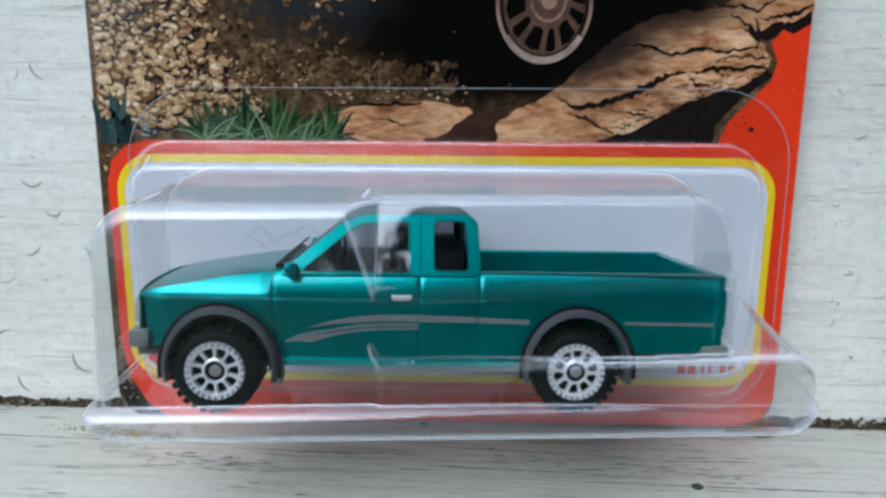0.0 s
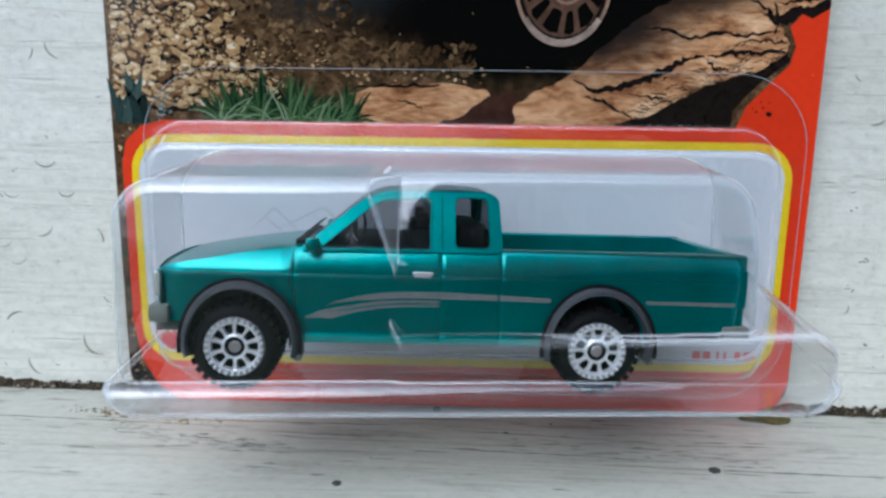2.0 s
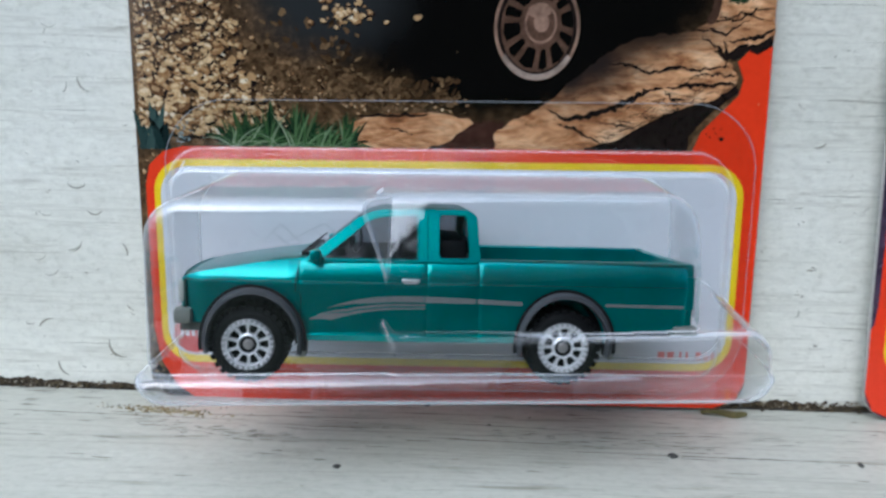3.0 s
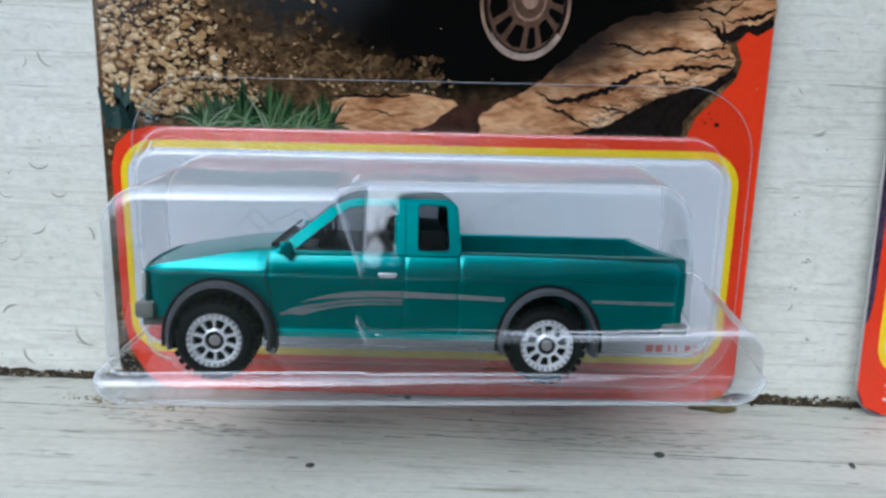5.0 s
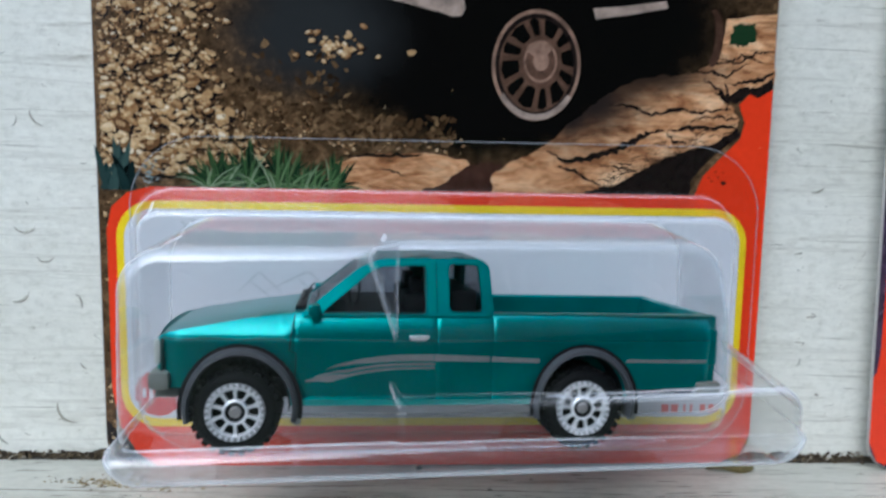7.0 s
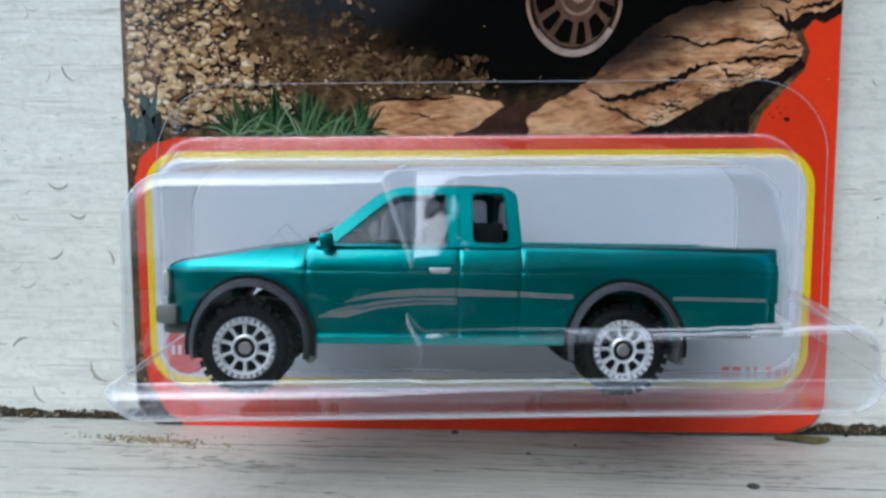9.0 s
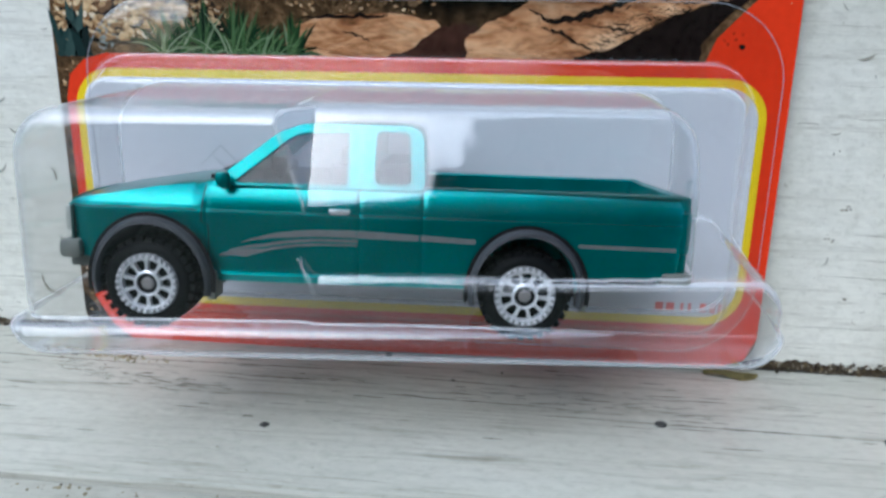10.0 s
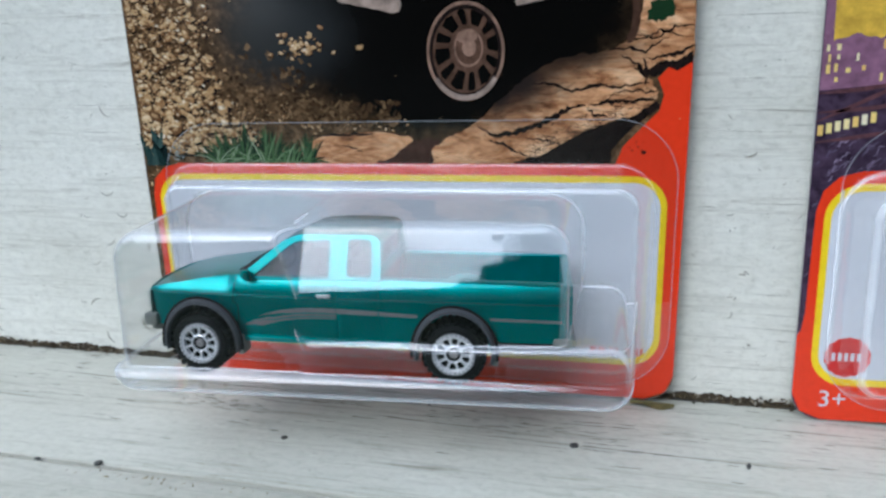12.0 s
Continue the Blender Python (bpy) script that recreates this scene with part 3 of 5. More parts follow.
def ground_print():
    m, t, b = nodes_of("dirt_picture")
    n = mapped(t, (520, 400, 560), Scale=1.0, Detail=8.0, Roughness=0.75)
    reed = mapped(t, (260, 400, 130), Scale=1.0, Detail=6.0)
    c = ramp(t, n.outputs[0], (0.34, (0.012, 0.007, 0.004)), (0.52, (0.13, 0.075, 0.034)), (0.72, (0.40, 0.25, 0.12)))
    c = blend(t, 0.5, c, ramp(t, reed.outputs[0], (0.35, g(0.25)), (0.65, g(1.0))), "MULTIPLY")
    c = blend(t, soft_spot(t, 9, 71, 46, 21.5, 0.62, 1.12, 7.0), c, (0.003, 0.0028, 0.0025))
    c = blend(t, soft_spot(t, 9, 57.5, 22, 10, 0.5, 1.1, 5.0), c, (0.003, 0.0028, 0.0025))
    # blue-grey veil: print tone plus reflected haze put into the ink colour
    c = blend(t, soft_spot(t, -20, 68, 18, 12, 0.25, 1.0, 3.0), c, (0.023, 0.0245, 0.025))
    t.links.new(c, b.inputs["Base Color"])
    b.inputs["Roughness"].default_value = 0.14
    b.inputs["Specular IOR Level"].default_value = 0.2
    return m


def rock_print(name, shaded):
    m, t, b = nodes_of(name)
    n = mapped(t, (150, 400, 420), Scale=1.0, Detail=8.0, Roughness=0.65, Distortion=0.6)
    bed = mapped(t, (70, 400, 520), Scale=1.0, Detail=4.0, Roughness=0.6, Distortion=0.8)
    for k in t.nodes:
        if k.type == "MAPPING":
            k.inputs["Rotation"].default_value = (0, 0.22, 0)
    f = mapped(t, (700, 400, 1100), Scale=1.0, Detail=6.0, Roughness=0.7)
    c = ramp(t, n.outputs[0], (0.30, (0.09, 0.036, 0.014)), (0.40, (0.38, 0.165, 0.066)), (0.52, (0.68, 0.36, 0.17)), (0.68, (0.88, 0.58, 0.34)))
    c = blend(t, 0.4, c, ramp(t, f.outputs[0], (0.3, g(0.45)), (0.65, g(1.0))), "MULTIPLY")
    c = blend(t, 0.6 if shaded else 0.4, c, ramp(t, bed.outputs[0], (0.36, g(1.0)), (0.40, g(0.18)), (0.43, g(1.0)), (0.535, g(1.0)), (0.55, g(0.12)), (0.575, g(0.85)), (0.66, g(1.0))), "MULTIPLY")
    if shaded:
        c = blend(t, soft_spot(t, 17, 60, 20, 10, 0.4, 1.1, 3.0), c, (0.02, 0.014, 0.012))
        c = blend(t, soft_spot(t, 30, 64, 18, 5.5, 0.3, 1.1, 3.0), c, (0.03, 0.018, 0.012))
    t.links.new(c, b.inputs["Base Color"])
    b.inputs["Roughness"].default_value = 0.14
    b.inputs["Specular IOR Level"].default_value = 0.25
    return m


GROUND_INK, ROCK_INK, PLATE_INK = ground_print(), rock_print("rock_picture", True), rock_print("plate_picture", False)
STONE_INK = island_ink("stone_picture", ((0.0, (0.13, 0.062, 0.024)), (0.35, (0.36, 0.19, 0.075)), (0.75, (0.64, 0.40, 0.18)), (1.0, (0.80, 0.56, 0.30))), 0.14, 0.55, 1500)
PIT_INK = plain("dark_ink", (0.012, 0.008, 0.007), 0.14, spec=0.3, vary=0.3)
BROWN_INK = plain("brown_shadow_ink", (0.05, 0.022, 0.015), 0.14, spec=0.3, vary=0.5, scale=600)
GRASS_INK = island_ink("grass_picture", ((0.0, (0.005, 0.014, 0.008)), (0.5, (0.018, 0.046, 0.018)), (0.85, (0.05, 0.105, 0.035)), (1.0, (0.13, 0.18, 0.075))), 0.14, 0.3)
BLUE_GRASS_INK = island_ink("blue_grass_picture", ((0.0, (0.005, 0.013, 0.013)), (0.6, (0.014, 0.036, 0.034)), (1.0, (0.05, 0.09, 0.08))), 0.14, 0.3)
BRONZE_INK = island_ink("bronze_picture", ((0.0, (0.075, 0.038, 0.024)), (1.0, (0.17, 0.095, 0.062))), 0.14, 0.75, 320)
PALE_STONE = island_ink("pale_stone_picture", ((0.0, (0.42, 0.25, 0.11)), (0.6, (0.76, 0.54, 0.29)), (0.9, (0.86, 0.68, 0.43)), (1.0, (0.9, 0.8, 0.6))), 0.14, 0.4, 1500)
LIGHT_GRASS = island_ink("light_grass_picture", ((0.0, (0.05, 0.11, 0.035)), (0.6, (0.12, 0.2, 0.075)), (1.0, (0.30, 0.36, 0.22))), 0.14, 0.25)
PALE_LEAF = island_ink("pale_leaf_picture", ((0.0, (0.10, 0.15, 0.15)), (1.0, (0.42, 0.48, 0.46))), 0.14, 0.2)
LUMP_INK = island_ink("dirt_lump_picture", ((0.0, (0.02, 0.011, 0.006)), (0.5, (0.09, 0.05, 0.022)), (1.0, (0.24, 0.15, 0.07))), 0.14, 0.5, 1500)
PALE_BRONZE = plain("pale_bronze_ink", (0.23, 0.14, 0.098), 0.14, vary=0.7, scale=300, spec=0.3)
SILVER_INK = plain("silver_picture_ink", (0.31, 0.235, 0.19), 0.14, vary=0.55, scale=350, spec=0.3)
TEXT_RED = plain("small_red_ink", (0.60, 0.20, 0.19), 0.4)


def fleck(bm, rng, x, z, a, b, turn, y, n=6):
    pts = []
    for i in range(n):
        q = 2 * math.pi * i / n
        k = rng.uniform(0.65, 1.2)
        px, pz = a * k * math.cos(q), b * k * math.sin(q)
        pts.append((x + px * math.cos(turn) - pz * math.sin(turn), z + px * math.sin(turn) + pz * math.cos(turn)))
    sheet(bm, pts, y)


def ribbon(bm, pts, w, y, rng=None, sub=6):
    """A crack or line drawn along points (x, z) with width w, thinner at its ends."""
    p = []
    for (x0, z0), (x1, z1) in zip(pts, pts[1:]):
        for i in range(sub):
            u = i / sub
            p.append((x0 + (x1 - x0) * u, z0 + (z1 - z0) * u))
    p.append(pts[-1])
    n = len(p)
    up, dn = [], []
    for i, (x, z) in enumerate(p):
        ax, az = p[max(0, i - 1)]
        bx, bz = p[min(n - 1, i + 1)]
        L = math.hypot(bx - ax, bz - az) or 1
        nx, nz = -(bz - az) / L, (bx - ax) / L
        k = w * (0.25 + 0.75 * math.sin(math.pi * (i + 0.3) / n)) * (rng.uniform(0.5, 1.4) if rng else 1)
        j = rng.uniform(-0.25, 0.25) if rng else 0
        up.append((x + nx * (k / 2 + j), z + nz * (k / 2 + j)))
        dn.append((x - nx * (k / 2 - j), z - nz * (k / 2 - j)))
    a = [bm.verts.new((x, y, z)) for x, z in up]
    b = [bm.verts.new((x, y, z)) for x, z in dn]
    for i in range(n - 1):
        f = bm.faces.new((b[i], b[i + 1], a[i + 1], a[i]))


def jagged(points, rng, amount, sub=5):
    out = []
    k = len(points)
    for i in range(k):
        (x0, z0), (x1, z1) = points[i], points[(i + 1) % k]
        for j in range(sub):
            u = j / sub
            q = amount if j else 0
            out.append((x0 + (x1 - x0) * u + rng.uniform(-q, q), z0 + (z1 - z0) * u + rng.uniform(-q, q)))
    return out


def fan(bm, rng, cx, base, tall, count, y, wide=0.34, reach=78):
    """Blades that spring from one root and bend outwards."""
    for i in range(count):
        a = radians(rng.uniform(-reach, reach))
        h = tall * rng.uniform(0.45, 1.05) * (1 - 0.25 * abs(math.sin(a)))
        x0 = cx + rng.uniform(-1.6, 1.6)
        w = wide * rng.uniform(0.5, 1.1)
        pts = []
        for k in range(5):
            u = k / 4
            q = a * (0.55 + 0.55 * u)
            pts.append((x0 + h * u * math.sin(q), max(base, base + h * u * math.cos(q)), w * (1 - u) ** 0.6 * (0.6 + 0.8 * u)))
        left = [(px - ww * math.cos(a), pz + ww * math.sin(a) * 0.6) for px, pz, ww in pts[:-1]]
        right = [(px + ww * math.cos(a), pz - ww * math.sin(a) * 0.6) for px, pz, ww in pts[:-1]]
        sheet(bm, left + [pts[-1][:2]] + right[::-1], y - i * 0.00006)


def rim_print(bm, cx, cz, rx, rz, spokes, y):
    """A printed deep-dish wheel face: paired slots between its spokes, the hub set off towards the viewer's side."""
    def e(k, a):
        off = 1 - k
        return (cx + rx * (k * math.cos(a) + 0.16 * off), cz + rz * (k * math.sin(a) + 0.12 * off))
    holes = []
    for i in range(spokes):
        a, d = 2 * math.pi * (i + 0.3) / spokes, math.pi / spokes
        w = 0.5 if i % 2 else 0.8
        holes.append([e(0.5, a - d * w), e(0.80, a - d * w * 1.05), e(0.83, a), e(0.80, a + d * w * 1.05), e(0.5, a + d * w), e(0.47, a)])
    pierced(bm, [e(0.9, 2 * math.pi * i / 40) for i in range(40)], holes, lambda u, h: (u, y, h), -0.004)


def oval_ring(bm, cx, cz, rx, rz, lo, hi, y):
    e = lambda k, n: [(cx + rx * k * math.cos(2 * math.pi * i / n), cz + rz * k * math.sin(2 * math.pi * i / n)) for i in range(n)]
    ring(bm, e(hi, 40), e(lo, 40), y)


def canyon_print(card):
    rng = random.Random(21)
    layer("picture_ground", rect(-52.15, 52.15, 0.05, 164.9, 5.0), 0.02, GROUND_INK, card, "printed brown earth and deep shadow")
    dark, bm, pale = bmesh.new(), bmesh.new(), bmesh.new()

    def stone(x, z, s, i):
        x = max(-51.6 + s, x)
        tall, turn = s * rng.uniform(0.45, 0.75), rng.uniform(-0.9, 0.5)
        y = -0.024 - i * 0.00001
        fleck(dark, rng, x + s * 0.25, z - s * 0.3, s * 1.15, tall * 1.2, turn, y)
        fleck(bm, rng, x, z, s, tall, turn, y - 0.004)
        if s > 0.3:
            fleck(pale, rng, x - s * 0.12, z + tall * 0.28, s * 0.62, tall * 0.5, turn, y - 0.006)

    n = 0
    while n < 1900:
        x, z = rng.uniform(-52, -22), rng.uniform(46.5, 82)
        edge = -35.5 + 9.5 * max(0, (60 - z) / 12)
        if x > edge + rng.gauss(-1, 2.2):
            continue
        s = 0.2 + rng.random() ** 2.4 * (1.4 - 0.55 * min(1.0, max(0.0, (z - 50) / 18)))
        stone(x, z, s, n)
        n += 1
    for i in range(130):
        stone(rng.uniform(-51.5, -46), rng.uniform(3, 46), rng.uniform(0.2, 0.55), i)
    for i in range(60):
        stone(rng.gauss(-16, 2.6), 66 + rng.gauss(0, 1.1), rng.uniform(0.2, 0.75), i)
    for i in range(150):
        stone(rng.uniform(-38, -20), 52.0 + abs(rng.gauss(0, 2.4)), rng.uniform(0.1, 0.34), i)
    for i in range(34):
        stone(rng.uniform(-18, 4), 51.2 + rng.gauss(0, 0.6), rng.uniform(0.12, 0.45), i)
    lumps = bmesh.new()
    for i in range(620):
        x, z = rng.uniform(-40, 2), 51.5 + abs(rng.gauss(0, 5.5))
        if x > -14 and z > 56:
            continue
        fleck(lumps, rng, x, z, rng.uniform(0.2, 0.95), rng.uniform(0.15, 0.6), rng.uniform(-1.2, 1.2), -0.0225 - i * 0.000002)
    tagged(part("dirt_lump_picture", lumps, LUMP_INK, card, smooth=False), kind="stuff")
    tagged(part("gravel_shadow_picture", dark, PIT_INK, card, smooth=False), kind="stuff")
    tagged(part("gravel_picture", bm, STONE_INK, card, "printed tan gravel", smooth=False), kind="stuff")
    tagged(part("gravel_light_picture", pale, PALE_STONE, card, smooth=False), kind="stuff")
    slab = jagged([(-17.8, 44.4), (-17.6, 48.2), (-13, 49.8), (-4, 50.4), (3.5, 49.6), (6.3, 47.2), (6.2, 44.4)], rng, 0.25)
    layer("slab_picture", slab, 0.034, PLATE_INK, card)
    bm = bmesh.new()
    sheet(bm, jagged([(-4, 44.4), (0, 45.6), (4, 48.6), (7.2, 49.2), (9.4, 48.8), (8.6, 44.4)], rng, 0.3), -0.04)
    part("slab_shadow", bm, BROWN_INK, card, smooth=False)
    big = [(8.0, 44.0), (7.8, 47.2), (10.7, 49.4), (14.9, 51.2), (17.4, 52.9), (19.8, 55.5), (22.6, 57.6), (25.8, 60.2), (29.8, 62.3), (34.8, 63.3), (39.5, 62.6), (42.6, 60.7), (45.4, 58.8), (46.8, 56.8), (46.8, 55.1), (43.4, 52.9), (40.1, 52.0), (35.1, 50.2), (31.0, 47.9), (27.7, 45.9), (22.6, 44.5)]
    layer("rock_picture", jagged(big, rng, 0.22), 0.046, ROCK_INK, card, "printed tan sandstone ledge with dark cracks")
    far = [(33, 60.5), (36, 63.2), (39.5, 63.6), (43, 66), (44, 72), (52.15, 73), (52.15, 61.4), (49.8, 60.2), (48.4, 60.8), (46.6, 59.2), (44, 60.6)]
    layer("far_rock_picture", jagged(far, rng, 0.25), 0.05, ROCK_INK, card)
    bm = bmesh.new()
    y = -0.056
    sheet(bm, jagged([(22.6, 44.9), (27.7, 46.1), (31.0, 47.9), (35.1, 50.2), (40.1, 52.0), (43.4, 52.9), (46.8, 55.3), (47.3, 53.9), (43.6, 51.3), (39.7, 46.9), (39.7, 44.4), (22.7, 43.8)], rng, 0.18), y)
    sheet(bm, jagged([(44.2, 62.4), (45.2, 60.4), (47.2, 61.6), (49.4, 61.6), (52.15, 63.2), (52.15, 61.2), (49.8, 60), (48.4, 60.6), (46.4, 59), (44.8, 59.4)], rng, 0.2), y)
    for pts, w in ((((16.4, 51.2), (19.3, 49.4), (23.1, 50.2), (27.3, 51.4), (30.2, 52.9), (32.6, 54.2), (35.1, 54.5)), 1.0),
                   (((35.4, 54.5), (38.9, 55.1), (42.3, 55.2), (46.6, 55.5)), 0.75),
                   (((25.9, 58.5), (29.3, 58.3), (32.8, 57.1), (37.0, 57.9), (40.8, 57.6), (45.4, 58.3)), 0.6),
                   (((35.2, 54.3), (36.6, 53.1), (38.7, 52.8)), 0.5),
                   (((39.1, 56.1), (41.3, 57.0), (45.6, 56.7), (46.7, 56.6)), 0.35),
                   (((18.0, 48.8), (19.8, 48.4), (22.4, 47.2), (25.1, 45.8)), 0.5),
                   (((24.9, 48.8), (28.4, 48.7), (31.0, 47.9)), 0.35),
                   (((40.7, 62.7), (43.4, 61.2), (44.9, 59.2), (44.6, 57.9)), 0.6),
                   (((41.3, 65.5), (44.7, 65.2), (46.6, 66.5), (50.5, 65.4)), 0.4),
                   (((45.0, 62.0), (47.9, 62.5), (50.4, 63.0), (52.4, 63.9)), 0.6),
                   (((-9.5, 48), (-7, 47.2), (-5.6, 46.6)), 0.3), (((-16, 49.6), (-9, 49.9), (-3, 50.2)), 0.5), (((38, 63.2), (41.5, 64), (44.5, 63.2), (48, 65.4)), 0.5), (((43, 66), (46, 65.2), (49, 67), (52, 67.2)), 0.4)):
        ribbon(bm, pts, w, y - 0.004, rng)
    for i in range(150):
        x = rng.uniform(24, 45)
        z = 45.6 + (x - 24) * 0.45 + rng.gauss(0, 1.9)
        L = rng.uniform(0.8, 2.6)
        ribbon(bm, [(x, z), (x + L * 0.5, z + rng.uniform(-0.3, 0.3)), (x + L, z + rng.uniform(-0.2, 0.5))], rng.uniform(0.06, 0.2), y - 0.004, rng, 3)
    tagged(part("rock_cracks", bm, PIT_INK, card, "dark printed cracks", smooth=False), kind="stuff")
    bm = bmesh.new()
    for plate in ([(9.6, 46.0), (10.8, 47.3), (13.8, 48.2), (18.1, 47.9), (22.1, 45.7), (21.7, 44.9), (11.8, 44.5)],
                  [(20.2, 48.0), (24.9, 48.9), (29.7, 48.3), (26.8, 46.5), (23.4, 46.4)],
                  [(28.3, 49.1), (32.4, 52.2), (37.0, 53.5), (40.0, 52.4), (35.1, 50.6), (31.0, 48.3)]):
        sheet(bm, jagged(plate, rng, 0.16), y - 0.003)
    part("rock_plates_picture", bm, PLATE_INK, card, "printed pale rock plates", smooth=False)
    bm = bmesh.new()
    for cx, n, reach in ((-50.6, 7, 30), (-48.0, 8, 34)):
        fan(bm, rng, cx, 44.0, 8.6, n, -0.062, 1.0, reach)
    tagged(part("blue_grass_picture", bm, BLUE_GRASS_INK, card, "printed blue-green grass", smooth=False), kind="stuff")
    bm, light = bmesh.new(), bmesh.new()
    for cx, tall in ((-34.5, 7.4), (-29.5, 8.2), (-24.5, 7.6), (-20.5, 6.0)):
        fan(bm, rng, cx, 44.2, tall, 60, -0.064, 0.5)
        fan(light, rng, cx, 44.2, tall * 1.04, 13, -0.068, 0.3)
    fan(bm, rng, -17.0, 44.2, 6.4, 26, -0.064, 0.5, 84)
    fan(light, rng, -16.4, 44.2, 6.2, 7, -0.068, 0.3, 84)
    sheet(bm, jagged([(44.6, 68.2), (45, 71), (48.6, 71.4), (48.9, 68.8), (46.8, 67.8)], rng, 0.35), -0.06)
    pale = bmesh.new()
    for i in range(34):
        fleck(pale, rng, rng.gauss(-44.2, 0.9), 46.6 + rng.gauss(0, 1.1), rng.uniform(0.15, 0.45), rng.uniform(0.08, 0.2), rng.uniform(-1.2, 1.2), -0.066 - i * 0.0001, 5)
    tagged(part("pale_plant_picture", pale, PALE_LEAF, card, "printed pale blue-grey seedling", smooth=False), kind="stuff")
    tagged(part("grass_picture", bm, GRASS_INK, card, "printed green grass tufts", smooth=False), kind="stuff")
    tagged(part("light_grass_picture", light, LIGHT_GRASS, card, "printed pale green blades", smooth=False), kind="stuff")
    bm = bmesh.new()
    rim_print(bm, 14.3, 64.1, 6.9, 8.4, 12, -0.06)
    part("wheel_picture", bm, BRONZE_INK, card, "printed bronze wheel", smooth=False)
    for name, k in (("wheel_lip_picture", (0.93, 1.0)), ("wheel_well_picture", (0.84, 0.93)), ("wheel_hub_picture", (0.33, 0.38))):
        bm = bmesh.new()
        hub = "hub" in name
        oval_ring(bm, 14.9 if hub else 14.3, 64.7 if hub else 64.1, 6.9, 8.4, *k, -0.07)
        part(name, bm, PIT_INK if "well" in name else PALE_BRONZE, card, smooth=False)
    bm = bmesh.new()
    sheet(bm, [(15.0 + 1.25 * math.cos(a), 64.8 + 1.5 * math.sin(a)) for a in (radians(15 * i) for i in range(24))], -0.072)
    sheet(bm, [(14.6 + 1.9 * math.cos(a), 66.6 + 1.1 * math.sin(a)) for a in (radians(15 * i) for i in range(24))], -0.071)
    part("wheel_cap_picture", bm, PALE_BRONZE, card, smooth=False)
    bm = bmesh.new()
    e = [(41.9 + 1.7 * math.cos(a), 69 + 4.4 * math.sin(a)) for a in (radians(-100 + 10 * i) for i in range(20))]
    sheet(bm, e + [(41.4 + 0.9 * math.cos(a), 69.4 + 3.6 * math.sin(a)) for a in (radians(90 - 10 * i) for i in range(19))], -0.07)
    part("far_wheel_picture", bm, BRONZE_INK, card, smooth=False)
    layer("bumper_picture", jagged([(-8.6, 73.4), (-3.6, 72.3), (0.6, 71.2), (2.6, 71.1), (3.2, 72.2), (2.6, 76), (-8.6, 79)], rng, 0.12), 0.06, SILVER_INK, card, "printed silver bumper")
    layer("sill_picture", [(22.8, 72.9), (23.3, 71.3), (29, 72.2), (34.6, 73.3), (34.2, 74.4), (28.6, 73.5)], 0.06, SILVER_INK, card, "printed silver sill")
    bm = bmesh.new()
    a = [radians(215 + 10 * i) for i in range(12)]
    rim = lambda k: [(14.3 + 6.9 * k * math.cos(q), 64.1 + 8.4 * k * math.sin(q)) for q in a]
    lattice(bm, [[(x, -0.074, z) for x, z in rim(0.99)], [(x, -0.074, z) for x, z in rim(0.88)]])
    part("wheel_glint_picture", bm, SILVER_INK, card, smooth=False)
    red = [(-44.2, 0.1), (47.2, 0.1), (50.7, 1.6), (52.15, 5), (52.15, 61.4), (49.8, 60), (48.4, 60.6), (46.8, 58.9), (47.9, 56.2), (47.3, 53.6), (44.4, 50.6), (41.6, 47.6), (40.4, 44.5), (-44.4, 44.5), (-47.8, 43.6), (-50.2, 41.4), (-51, 38), (-51, 13), (-50, 7), (-47.5, 2.6)]
    frame_print(card, red, 0.078)
    bm = bmesh.new()
    for x, z, r in ((45, 46.6, 0.55), (44.1, 47.5, 0.18), (43.1, 46.9, 0.2), (42.6, 47.4, 0.16), (43.7, 48.3, 0.17), (44.9, 48.2, 0.15)):
        fleck(bm, rng, x, z, r, r * 0.75, 0.2, -0.1, 8)
    part("pebble_picture", bm, PIT_INK, card, smooth=False)
    bm = bmesh.new()
    for x, z, r in ((50.6, 52.2, 0.16), (1.5, 60.2, 0.12), (-9, 57.2, 0.12), (9.6, 52.8, 0.12), (-5, 65.5, 0.8), (21, 52.9, 0.1)):
        fleck(bm, rng, x, z, r, r * 0.6, 0.2, -0.1, 8)
    tagged(part("white_fleck", bm, PALE_STONE, card, smooth=False), kind="stuff")
    bm = bmesh.new()
    for pts in (((-31.7, 28.2), (-28.1, 31.6), (-24.8, 28.4)), ((-27.4, 28.4), (-20.6, 31.8), (-17, 28.4)), ((-29.6, 30.2), (-26.2, 27.4)), ((-22.4, 30.8), (-19, 27.6))):
        ribbon(bm, pts, 0.3, -0.125)
    part("emblem_lines", bm, FAINT, card, "faint grey emblem lines", smooth=False)
    bm = bmesh.new()
    for x, w in ((36.9, 1.2), (38.5, 1.2), (40.6, 0.4), (41.7, 0.4), (43.4, 0.9), (44.8, 0.9), (46.0, 0.6)):
        sheet(bm, [(x, 8.7), (x + w, 8.7), (x + w, 10.2), (x, 10.2)], -0.125)
    part("number_bars", bm, TEXT_RED, card, "small red bars", smooth=False)
    layer("corner_shadow", [(-52.1, 5), (-52.1, 8), (-50.4, 6), (-47.6, 2.6), (-44.2, 0.12), (-47.2, 0.12), (-50.7, 1.6)], 0.03, PIT_INK, card)


